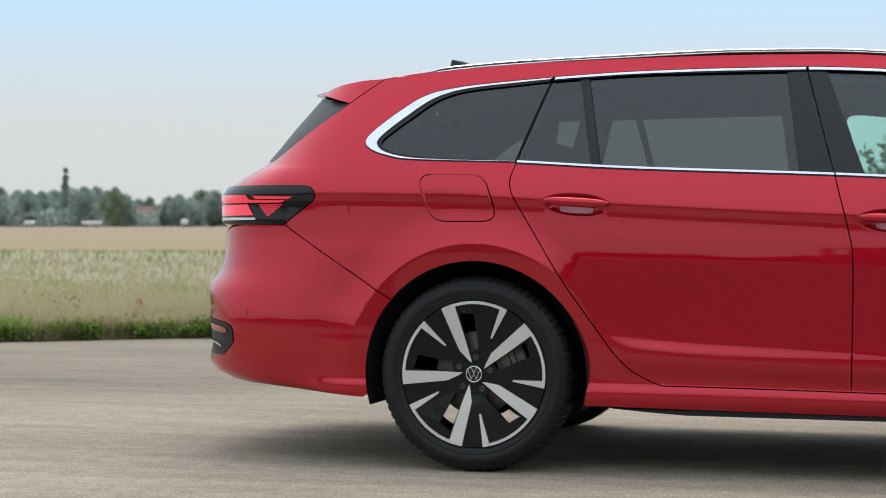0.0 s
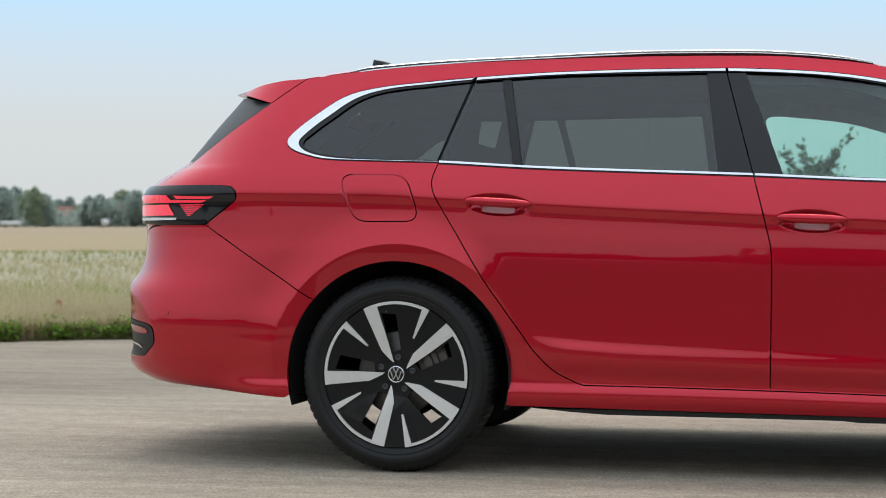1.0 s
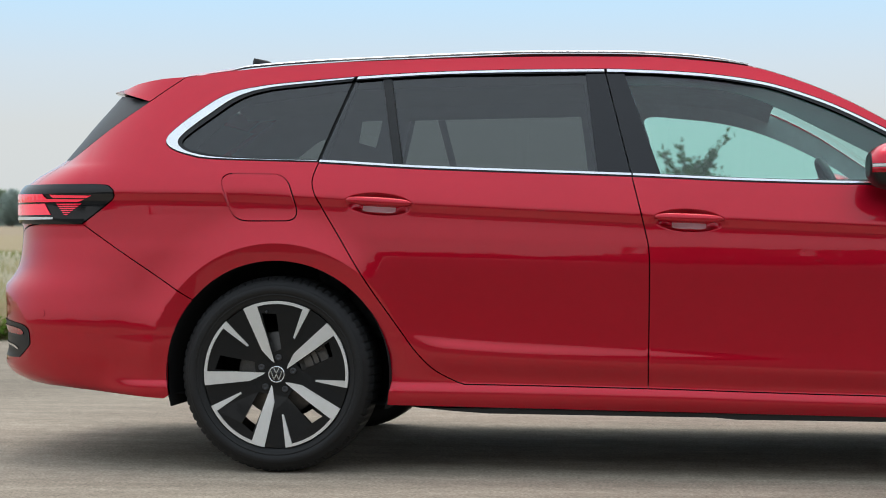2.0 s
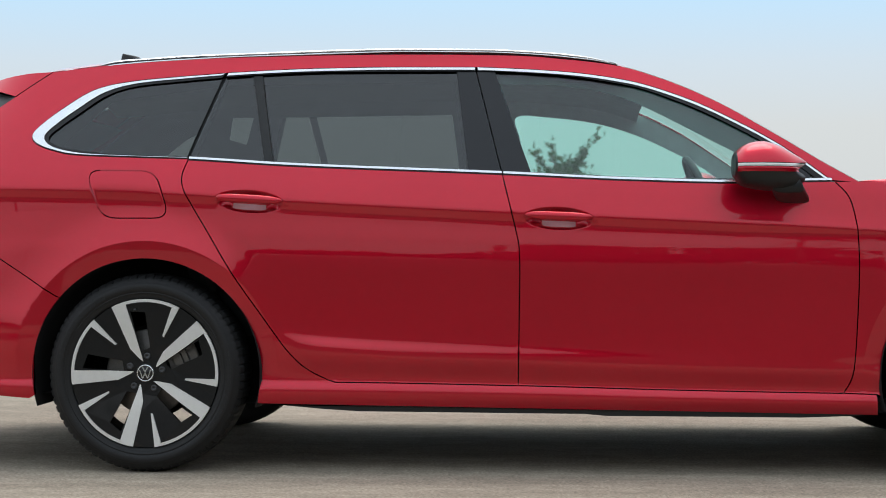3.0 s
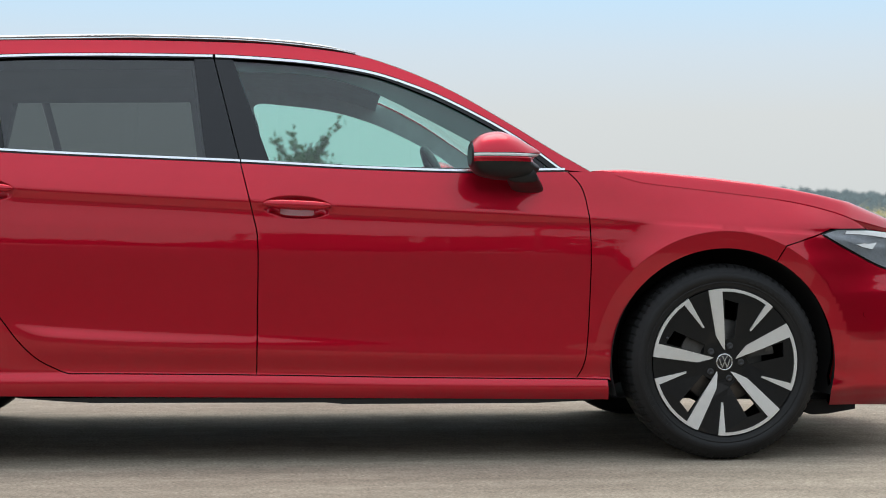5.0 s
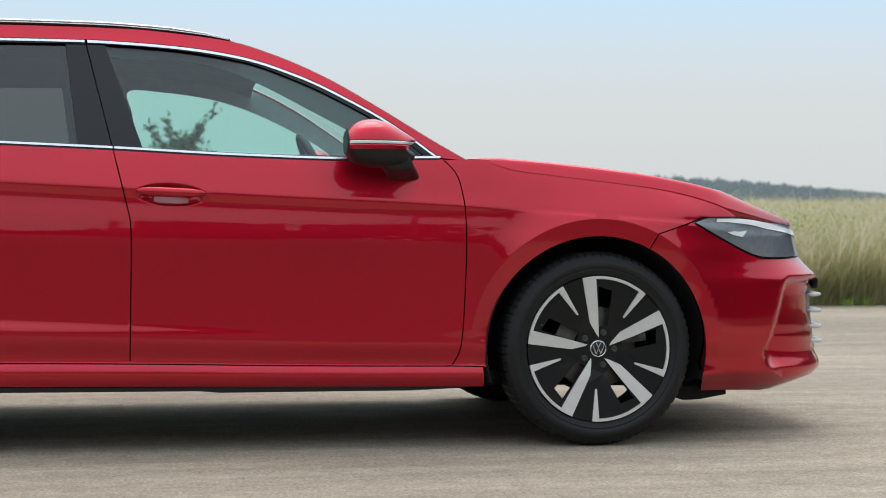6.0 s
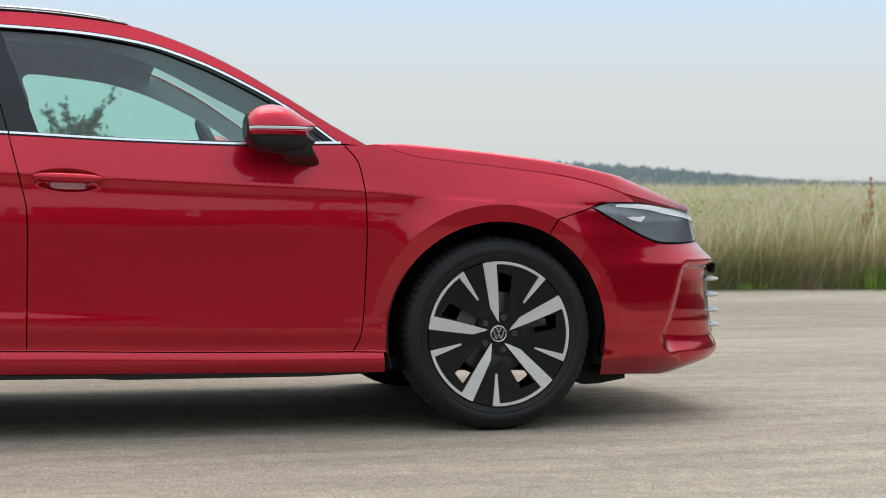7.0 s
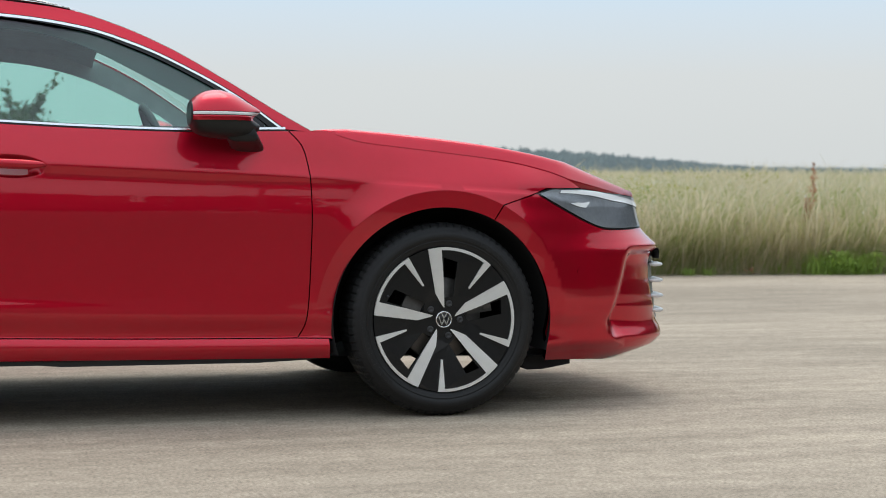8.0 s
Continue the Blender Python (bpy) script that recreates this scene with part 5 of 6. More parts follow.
def field_mat(name, tones):
    m = material(name, tones[0], rough=0.95)
    n, l = m.node_tree.nodes, m.node_tree.links
    b, where, mp, tex, r = n["Principled BSDF"], n.new("ShaderNodeTexCoord"), n.new("ShaderNodeMapping"), n.new("ShaderNodeTexNoise"), n.new("ShaderNodeValToRGB")
    mp.inputs["Scale"].default_value = (0.02, 0.075, 1)
    tex.inputs["Scale"].default_value, tex.inputs["Detail"].default_value, tex.inputs["Roughness"].default_value = 1.0, 9, 0.62
    l.new(where.outputs["Object"], mp.inputs[0])
    l.new(mp.outputs[0], tex.inputs["Vector"])
    l.new(tex.outputs["Fac"], r.inputs[0])
    e = r.color_ramp.elements
    e[0].position, e[0].color, e[1].position, e[1].color = 0.36, (*tones[0], 1), 0.66, (*tones[-1], 1)
    for k, t in enumerate(tones[1:-1]):
        e.new(0.36 + 0.30 * (k + 1) / (len(tones) - 1)).color = (*t, 1)
    l.new(r.outputs[0], b.inputs["Base Color"])
    fine, bu = n.new("ShaderNodeTexNoise"), n.new("ShaderNodeBump")
    fine.inputs["Scale"].default_value, fine.inputs["Detail"].default_value = 22.0, 8
    bu.inputs["Strength"].default_value, bu.inputs["Distance"].default_value = 0.9, 0.05
    l.new(where.outputs["Object"], fine.inputs["Vector"])
    l.new(fine.outputs["Fac"], bu.inputs["Height"])
    l.new(bu.outputs[0], b.inputs["Normal"])
    return m


def strips(m):
    """Mown strips further out: golden stubble, then a duller one."""
    n, l = m.node_tree.nodes, m.node_tree.links
    b = n["Principled BSDF"]
    where, tex, cut, bump = n.new("ShaderNodeTexCoord"), n.new("ShaderNodeTexNoise"), n.new("ShaderNodeSeparateXYZ"), n.new("ShaderNodeMath")
    tex.inputs["Scale"].default_value, tex.inputs["Detail"].default_value = 0.06, 6
    bump.operation, bump.inputs[1].default_value = "MULTIPLY_ADD", 22.0
    l.new(where.outputs["Object"], tex.inputs["Vector"])
    l.new(where.outputs["Object"], cut.inputs[0])
    l.new(tex.outputs["Fac"], bump.inputs[0])
    l.new(cut.outputs["Y"], bump.inputs[2])
    last = b.inputs["Base Color"].links[0].from_socket
    for lo, hi, tone in ((56, 66, (0.33, 0.25, 0.14, 1)), (138, 155, (0.31, 0.235, 0.15, 1))):
        r, mix = n.new("ShaderNodeMapRange"), n.new("ShaderNodeMix")
        mix.data_type = "RGBA"
        r.inputs[1].default_value, r.inputs[2].default_value, r.inputs[4].default_value = lo, hi, 0.85
        l.new(bump.outputs[0], r.inputs[0])
        l.new(r.outputs[0], mix.inputs[0])
        l.new(last, mix.inputs[6])
        mix.inputs[7].default_value = tone
        last = mix.outputs[2]
    l.new(last, b.inputs["Base Color"])
    return m


FIELD = strips(field_mat("dry_meadow", ((0.16, 0.17, 0.07), (0.25, 0.23, 0.11), (0.33, 0.28, 0.15), (0.22, 0.22, 0.10), (0.32, 0.28, 0.16))))
field_sheet("field", 1, edge_y, FIELD, "dry summer meadow behind the concrete apron")
# unseen dark ground towards the camera, added to darken reflections in the doors
field_sheet("field", -1, pchip([(-4400, 5.0), (-8, 3.2), (0, 3.0), (8, 3.2), (4400, 5.0)]), field_mat("dark_added_turf", ((0.06, 0.06, 0.04), (0.085, 0.082, 0.056), (0.115, 0.108, 0.076))), "dark turf added out of view on the near side of the apron")


def blade_mat(name, tones, gloss=0.7, patch=0.55):
    m = material(name, tones[0], rough=gloss, spec=0.2)
    n, l = m.node_tree.nodes, m.node_tree.links
    b, geo, r = n["Principled BSDF"], n.new("ShaderNodeNewGeometry"), n.new("ShaderNodeValToRGB")
    e = r.color_ramp.elements
    e[0].color, e[1].color = (*tones[0], 1), (*tones[-1], 1)
    for k, t in enumerate(tones[1:-1]):
        e.new((k + 1) / (len(tones) - 1)).color = (*t, 1)
    where, cloud, blend = n.new("ShaderNodeTexCoord"), n.new("ShaderNodeTexNoise"), n.new("ShaderNodeMix")
    cloud.inputs["Scale"].default_value, cloud.inputs["Detail"].default_value = patch, 4
    spread = n.new("ShaderNodeMapRange")
    spread.inputs[1].default_value, spread.inputs[2].default_value = 0.3, 0.7
    l.new(where.outputs["Object"], cloud.inputs["Vector"])
    l.new(cloud.outputs["Fac"], spread.inputs[0])
    blend.inputs[0].default_value = 0.62
    l.new(geo.outputs["Random Per Island"], blend.inputs[2])
    l.new(spread.outputs[0], blend.inputs[3])
    l.new(blend.outputs[0], r.inputs[0])
    l.new(r.outputs[0], b.inputs["Base Color"])
    thin = n.new("ShaderNodeBsdfTranslucent")
    mix = n.new("ShaderNodeMixShader")
    mix.inputs[0].default_value = 0.48
    l.new(r.outputs[0], thin.inputs["Color"])
    l.new(b.outputs[0], mix.inputs[1])
    l.new(thin.outputs[0], mix.inputs[2])
    l.new(mix.outputs[0], n["Material Output"].inputs["Surface"])
    return m


STRAW = blade_mat("straw_grass", ((0.38, 0.38, 0.16), (0.62, 0.56, 0.33), (0.75, 0.66, 0.44), (0.42, 0.43, 0.19), (0.72, 0.61, 0.40)))
GREEN = blade_mat("green_grass", ((0.21, 0.29, 0.09), (0.36, 0.41, 0.15), (0.28, 0.35, 0.11), (0.50, 0.47, 0.24)))
WEED = blade_mat("weed_leaves", ((0.11, 0.20, 0.03), (0.17, 0.28, 0.045), (0.23, 0.33, 0.07)))
FRESH = blade_mat("fresh_weed_leaves", ((0.24, 0.38, 0.07), (0.33, 0.48, 0.10), (0.42, 0.54, 0.16)))
PALE = blade_mat("pale_seed_heads", ((0.60, 0.53, 0.34), (0.76, 0.68, 0.50), (0.54, 0.48, 0.30)))
UMBEL = blade_mat("white_umbels", ((0.56, 0.50, 0.36), (0.70, 0.65, 0.52), (0.48, 0.43, 0.28)))
MEADOW = blade_mat("meadow_straw", ((0.36, 0.33, 0.17), (0.50, 0.43, 0.26), (0.62, 0.52, 0.35), (0.35, 0.36, 0.16), (0.52, 0.44, 0.28)), patch=0.2)
MEADOW_GREEN = blade_mat("meadow_green", ((0.18, 0.23, 0.08), (0.30, 0.32, 0.13), (0.24, 0.28, 0.10), (0.42, 0.38, 0.20)), patch=0.2)
RUST = blade_mat("rusty_seed_heads", ((0.46, 0.25, 0.15), (0.58, 0.33, 0.21), (0.52, 0.28, 0.17)))


def soup(name, verts, loops, sizes, mat, label, category="grass", kind="stuff", parent=None):
    me = bpy.data.meshes.new(name)
    me.vertices.add(len(verts))
    me.vertices.foreach_set("co", np.ascontiguousarray(verts, np.float32).ravel())
    me.loops.add(len(loops))
    me.loops.foreach_set("vertex_index", np.ascontiguousarray(loops, np.int32))
    me.polygons.add(len(sizes))
    me.polygons.foreach_set("loop_start", np.concatenate([[0], np.cumsum(sizes)[:-1]]).astype(np.int32))
    me.update(calc_edges=True)
    me.materials.append(mat)
    ob = put(name, me, parent)
    return tagged(ob, label, category, kind=kind)


def blades(name, x, y, height, width, mat, label, lean=0.35, head=0.0):
    """Bent tapering blades; head: share of the blade's top that widens to a seed head."""
    n = len(x)
    turn, tip = rng.uniform(0, 2 * math.pi, n), rng.uniform(0, 2 * math.pi, n)
    h = height * rng.uniform(0.55, 1.15, n) * np.array([1 + 0.30 * noise.noise((a * 0.9, b * 0.9, 2.0)) + 0.2 * noise.noise((a * 3.1, b * 3.1, 8.0)) for a, b in zip(x, y)])
    bendy = h * lean * rng.uniform(0.2, 1.3, n)
    wx, wy = np.cos(turn) * width, np.sin(turn) * width
    wind = np.array((0.25, 0.05))
    bx, by = bendy * (np.cos(tip) + wind[0]), bendy * (np.sin(tip) + wind[1])
    z0 = ground_z(y)
    v = np.empty((n, 5, 3))
    mw = 0.8 if not head else 0.35
    v[:, 0] = np.stack([x - wx, y - wy, z0], 1)
    v[:, 1] = np.stack([x + wx, y + wy, z0], 1)
    up = 0.6 if not head else 0.72
    mx, my = x + bx * up ** 2, y + by * up ** 2
    k = mw if not head else head
    v[:, 2] = np.stack([mx + wx * k, my + wy * k, z0 + h * up], 1)
    v[:, 3] = np.stack([mx - wx * k, my - wy * k, z0 + h * up], 1)
    v[:, 4] = np.stack([x + bx, y + by, z0 + h * (1 - 0.12 * lean)], 1)
    base = np.arange(n)[:, None] * 5
    loops = (base + np.array([0, 1, 2, 3, 3, 2, 4])).ravel()
    return soup(name, v.reshape(-1, 3), loops, np.tile([4, 3], n), mat, label)


def scatter(n, x0, x1, spread0, spread1, deep, power, patch=0.0, seed=0.0):
    """Plan points behind the field's edge, thinning out and fanning wider with depth; patch: how strongly they gather."""
    d = deep * rng.random(n) ** power
    t = rng.random(n)
    x = (x0 + spread0 * d) * (1 - t) + (x1 + spread1 * d) * t
    if patch:
        keep = np.array([noise.noise((a * 0.9, b * 0.55, seed)) for a, b in zip(x, d)]) > -0.4 + patch * rng.random(n)
        x, d = x[keep], d[keep]
    return x, np.array(edge_y(x)) + d + 0.03, d


# tall meadow ahead of the car's nose
x, y, d = scatter(210000, 6.2, 12.0, 0.30, 0.64, 55, 2.3, 0.75, 1.0)
blades("tall_grass", x, y, 0.94 - 0.62 * (1 - smooth01(-0.5, 1.9, d + rng.normal(0, 0.7, len(d)))), 0.0023 + 0.00013 * d, STRAW, "tall dry grass at the edge of the concrete", 0.75)
x, y, d = scatter(130000, 6.2, 12.0, 0.30, 0.64, 50, 2.3, 0.85, 5.0)
blades("tall_grass", x, y, 1.02 - 0.62 * (1 - smooth01(-0.5, 1.8, d + rng.normal(0, 0.8, len(d)))), 0.0026 + 0.00015 * d, PALE, "tall dry grass with pale seed heads", 0.55, head=2.2)
x, y, d = scatter(190000, 6.2, 12.0, 0.30, 0.64, 45, 2.2, 0.9, 9.0)
blades("green_grass", x, y, 0.98 - 0.62 * (1 - smooth01(-0.5, 2.0, d + rng.normal(0, 0.7, len(d)))), 0.0030 + 0.00013 * d, GREEN, "green grass among the tall straw", 0.7)
x, y, d = scatter(22000, 6.2, 12.0, 0.30, 0.64, 1.5, 1.2, 1.2, 41.0)
blades("short_grass", x, y - 0.04, 0.24 + 0.26 * d, 0.0026, PALE, "short pale grass along the edge of the concrete", 0.7)
x, y, d = scatter(90000, 6.2, 12.0, 0.30, 0.64, 10, 1.5, 2.2, 37.0)
blades("green_grass", x, y, 0.80 - 0.50 * (1 - smooth01(-0.3, 1.6, d + rng.normal(0, 0.6, len(d)))), 0.0040 + 0.00013 * d, FRESH, "fresh green grass in drifts among the straw", 0.75)
x, y, d = scatter(9000, 6.2, 12.0, 0.30, 0.64, 0.9, 1.2, 1.3, 31.0)
blades("short_grass", x, y - 0.03, 0.22 + 0.35 * d, 0.0050, FRESH, "short fresh green grass along the edge of the concrete", 0.7)
# lower meadow behind the car's tail
x, y, d = scatter(120000, -9.0, -2.9, -0.66, -0.32, 30, 2.4, 0.5, 13.0)
blades("dry_grass", x, y, 0.36 - 0.16 * smooth01(5, 16, d) - 0.14 * (1 - smooth01(0, 0.8, d)), 0.0036 + 0.00022 * d, MEADOW, "dry straw-coloured meadow grass", 0.5)
x, y, d = scatter(60000, -9.0, -2.9, -0.66, -0.32, 48, 1.25, 1.2, 17.0)
blades("green_grass", x, y, 0.26 - 0.07 * smooth01(5, 16, d), 0.0042 + 0.00022 * d, MEADOW_GREEN, "green grass among the dry straw", 0.6)
x, y, d = scatter(70000, -9.0, -2.9, -0.66, -0.32, 44, 1.0, 1.7, 21.0)
keep = (d > 6.5) & (d < 40) & (rng.random(len(d)) < 0.25 + 0.6 * smooth01(24, 9, d))
blades("pale_flowers", x[keep], y[keep], 0.26 + 0 * d[keep], 0.006 + 0.0003 * d[keep], UMBEL, "pale seed heads and small white flowers", 0.4, head=2.2)
# strip hidden behind the car
x, y, d = scatter(26000, -2.9, 6.3, 0, 0, 8, 1.6, 0.4, 25.0)
blades("dry_grass", x, y, 0.42 + 0 * d, 0.006, STRAW, "dry grass along the apron", 0.5)


def weeds(name, x, y, tall, wide, leaves, mat, label):
    """Low broad-leaved clumps."""
    m = len(x) * leaves
    cx, cy, s = np.repeat(x, leaves), np.repeat(y, leaves), np.repeat(tall * rng.uniform(0.6, 1.3, len(x)), leaves)
    a, r = rng.uniform(0, 2 * math.pi, m), wide * np.sqrt(rng.random(m))
    px, py, pz = cx + r * np.cos(a), cy + r * np.sin(a), s * rng.random(m) ** 0.7
    t, lift, ln = rng.uniform(0, 2 * math.pi, m), rng.uniform(0.0, 1.1, m), rng.uniform(0.02, 0.055, m)
    ax = np.stack([np.cos(t) * np.cos(lift), np.sin(t) * np.cos(lift), np.sin(lift)], 1)
    side = np.stack([-np.sin(t), np.cos(t), np.zeros(m)], 1)
    p = np.stack([px, py, ground_z(py) + np.maximum(pz, 0.01)], 1)
    v = np.stack([p, p + ax * (ln * 0.5)[:, None] + side * (ln * 0.32)[:, None], p + ax * ln[:, None], p + ax * (ln * 0.5)[:, None] - side * (ln * 0.32)[:, None]], 1)
    loops = np.arange(4 * m)
    return soup(name, v.reshape(-1, 3), loops, np.full(m, 4), mat, label, "weeds")


x = np.concatenate([rng.uniform(-9, -2.9, 400), rng.uniform(-2.9, 6.3, 200)])
weeds("weeds", x, np.array(edge_y(x)) + rng.uniform(-0.05, 0.4, len(x)), 0.155, 0.13, 60, WEED, "green weeds along the edge of the concrete")
clumps = ((9.92, 0.20, 900), (8.28, 0.03, 45), (8.50, 0.03, 55), (10.9, 0.3, 200), (12.2, 0.7, 300))
x = np.concatenate([rng.normal(c, w, k) for c, w, k in clumps])
blades("fresh_grass", x, np.array(edge_y(x)) + rng.uniform(-0.16, 0.12, len(x)), np.where(np.abs(x - 8.4) < 0.4, 0.10, 0.26), 0.0040, FRESH, "bright green grass tufts at the foot of the straw", 0.8)
x = np.concatenate([rng.normal(c, w, k // 80) for c, w, k in clumps])
weeds("weeds", x, np.array(edge_y(x)) + rng.uniform(-0.16, 0.10, len(x)), 0.20, 0.11, 110, FRESH, "bright green weeds at the foot of the grass")
x = rng.uniform(6.4, 13, 20)
weeds("dead_weeds", x, np.array(edge_y(x)) + rng.uniform(-0.06, 0.10, len(x)), 0.07, 0.09, 26, RUST, "withered brown weeds on the concrete's edge")


x = rng.uniform(6.6, 15, 240)
weeds("tall_weeds", x, np.array(edge_y(x)) + rng.uniform(0.6, 7, len(x)), 0.72, 0.22, 190, GREEN, "tall leafy weeds among the grass")
x = np.concatenate([rng.uniform(7.0, 10.5, 46), rng.uniform(10, 17, 30)])
weeds("yellow_weeds", x, np.array(edge_y(x)) + rng.uniform(0.8, 5, len(x)), 0.86, 0.30, 240, blade_mat("yellow_green_leaves", ((0.36, 0.36, 0.06), (0.46, 0.42, 0.09), (0.28, 0.32, 0.06))), "yellow-green flowering weeds among the grass")
x = rng.uniform(-16, -3, 90)
weeds("low_weeds", x, np.array(edge_y(x)) + rng.uniform(0.8, 14, len(x)), 0.30, 0.30, 150, GREEN, "low green weeds in the dry meadow")
x = rng.uniform(-16, -3, 26)
weeds("brown_weeds", x, np.array(edge_y(x)) + rng.uniform(0.8, 10, len(x)), 0.34, 0.16, 70, blade_mat("brown_leaves", ((0.20, 0.14, 0.07), (0.28, 0.19, 0.09), (0.24, 0.20, 0.09))), "withered brown weeds in the dry meadow")
x, y, d = scatter(9000, 6.2, 12.0, 0.30, 0.64, 9, 1.2)
k = len(x)
p = np.stack([x, y, ground_z(y) + rng.uniform(0.25, 1.0, k)], 1)
soup("white_flowers", (p[:, None] + rng.normal(0, 0.0075, (k, 4, 3))).reshape(-1, 3), np.arange(4 * k), np.full(k, 4), blade_mat("white_petals", ((0.75, 0.74, 0.66), (0.8, 0.79, 0.72))), "tiny white flowers among the grass", "flowers")


def dock_plant(x, y, tall, dense=190):
    """A rusty dock stem with whorls of seeds."""
    ob = thing("dock_plant", "tall rusty dock plant with dry seed heads in the grass", "plant", at=(x, y, float(ground_z(y))))
    bm = bmesh.new()
    bmesh.ops.create_cone(bm, cap_ends=True, segments=6, radius1=0.007, radius2=0.003, depth=tall, matrix=Matrix.Translation((0, 0, tall / 2)))
    part("stem", bm, RUST, ob)
    k = dense
    t = rng.random(k)
    z = tall * (0.42 + 0.58 * t)
    a, r = rng.uniform(0, 2 * math.pi, k), (0.085 * (1 - t) ** 0.7 + 0.012) * rng.random(k) ** 0.6 * (0.45 + 0.55 * (np.sin(t * 34) > -0.2))
    p = np.stack([r * np.cos(a), r * np.sin(a), z], 1)
    v = (p[:, None] + rng.normal(0, 0.011, (k, 4, 3))).reshape(-1, 3)
    soup("seeds", v, np.arange(4 * k), np.full(k, 4), RUST, "rusty dry seeds", "", "stuff", ob)
    return ob


dock_plant(9.86, 10.30, 1.18)
dock_plant(9.74, 10.20, 0.80, 420)
dock_plant(9.80, 10.26, 0.66, 300)
dock_plant(-5.3, 8.4, 0.33)


# ---- trees ----
BARK = material("bark", (0.09, 0.07, 0.05), rough=0.9, vary=0.3, scale=6, bump=0.4, bump_scale=20)
# far leaf tones are paled and blued to hold the distance haze
HAZED_LEAF = blade_mat("hazed_far_foliage", ((0.36, 0.44, 0.41), (0.41, 0.50, 0.46), (0.45, 0.53, 0.47), (0.38, 0.46, 0.44)))
LIGHT_LEAF = blade_mat("hazed_light_foliage", ((0.32, 0.40, 0.29), (0.40, 0.47, 0.33), (0.36, 0.43, 0.31)))
NEAR_LEAF = blade_mat("leaves", ((0.035, 0.055, 0.02), (0.05, 0.075, 0.03), (0.07, 0.09, 0.035)))


def tree(name, x, y, tall, wide, leaf, count, mat, label, trunk=0.25, slim=False, group=""):
    """A tapered trunk with limbs, and a crown of many small leaf tufts in uneven clumps."""
    ob = thing(name, label, "tree", group, at=(x, y, float(ground_z(y))))
    bm = bmesh.new()
    r = tall * 0.022
    bmesh.ops.create_cone(bm, cap_ends=True, segments=8, radius1=r, radius2=r * 0.35, depth=tall * 0.75, matrix=Matrix.Translation((0, 0, tall * 0.375)))
    lumps = 7 if slim else 15
    centres = []
    for k in range(lumps):
        t = (k + 0.5) / lumps
        z = tall * (trunk + (0.97 - trunk) * t)
        ring = wide * 0.5 * (math.sin(math.pi * min(1, 0.18 + t * 0.80)) ** 0.8)
        if slim:
            ring = wide * 0.5 * (1 - t) ** 0.7
        a = k * 2.4 + rng.uniform(-0.4, 0.4)
        reach = ring * rng.uniform(0.35, 0.75) * (0.3 if slim else 1)
        c = np.array((reach * math.cos(a), reach * math.sin(a), z))
        centres.append((c, ring * rng.uniform(0.45, 0.8) + 0.05 * wide))
        limb = Vector((c[0], c[1], c[2])) - Vector((0, 0, z * 0.72))
        turn = limb.to_track_quat("Z", "Y").to_matrix().to_4x4()
        bmesh.ops.create_cone(bm, cap_ends=False, segments=5, radius1=r * 0.3, radius2=r * 0.08, depth=limb.length, matrix=Matrix.Translation(Vector((0, 0, z * 0.72)) + limb / 2) @ turn)
    part("trunk", bm, BARK, ob)
    which = rng.integers(0, lumps, count)
    c, s = np.array([q[0] for q in centres])[which], np.array([q[1] for q in centres])[which]
    p = rng.normal(0, 1, (count, 3))
    p /= np.linalg.norm(p, axis=1, keepdims=True)
    p = c + p * (s * rng.random(count) ** 0.45)[:, None] * np.array((1, 1, 1.5 if slim else 0.85))
    v = (p[:, None] + rng.normal(0, leaf, (count, 4, 3))).reshape(-1, 3)
    v[:, 2] = np.maximum(v[:, 2], tall * 0.04)
    soup("crown", v, np.arange(4 * count), np.full(count, 4), mat, "", "", "", ob)
    return ob


def bearing(deg, far):
    a = radians(deg)
    return 1.313 - far * math.sin(a), -6.74 + far * math.cos(a)


# far row of garden trees with a poplar, beyond the field; bearing, height, width
for deg, tall, wide, light in ((28.13, 13, 11, 0), (27.51, 12, 9, 0), (27.16, 12, 9, 0), (26.73, 12, 10, 0), (26.37, 13, 9, 0), (25.98, 21, 4.5, 2), (25.89, 13.5, 11, 0), (25.41, 13, 10, 0), (25.01, 14, 10, 0), (24.62, 12, 8, 1), (24.40, 13, 6, 1), (24.09, 10.5, 9, 0),
                               (23.66, 9.5, 8, 0), (23.30, 10.5, 5, 0), (22.95, 7.5, 7, 1), (22.69, 10, 6, 0), (22.38, 10.5, 6, 0), (22.03, 9, 10, 0), (21.59, 13, 9, 1), (21.20, 12, 9, 0), (20.67, 11, 10, 0), (20.06, 12, 10, 0), (28.74, 14, 12, 0), (29.36, 12, 11, 0)):
    x, y = bearing(deg, 600 + 25 * math.sin(deg * 37))
    tree("poplar" if light == 2 else "far_tree", x, y, tall, wide, 0.30, 3600, LIGHT_LEAF if light == 1 else HAZED_LEAF, "slim tall poplar far across the field" if light == 2 else "leafy garden tree far across the field", 0.08, light == 2, "" if light == 2 else "far trees")
# low hedge that closes the gaps under the far trees
k = 9000
deg, far = rng.uniform(18, 31, k), rng.uniform(580, 640, k)
p = np.stack([1.313 - far * np.sin(np.radians(deg)), -6.74 + far * np.cos(np.radians(deg)), 5.5 * rng.random(k) ** 1.3], 1)
v = (p[:, None] + rng.normal(0, 0.6, (k, 4, 3))).reshape(-1, 3)
v[:, 2] = np.maximum(v[:, 2], 0.02) - drop * 10.6
soup("far_hedge", v, np.arange(4 * k), np.full(k, 4), HAZED_LEAF, "dark hedges and shrubs far across the field", "hedge")

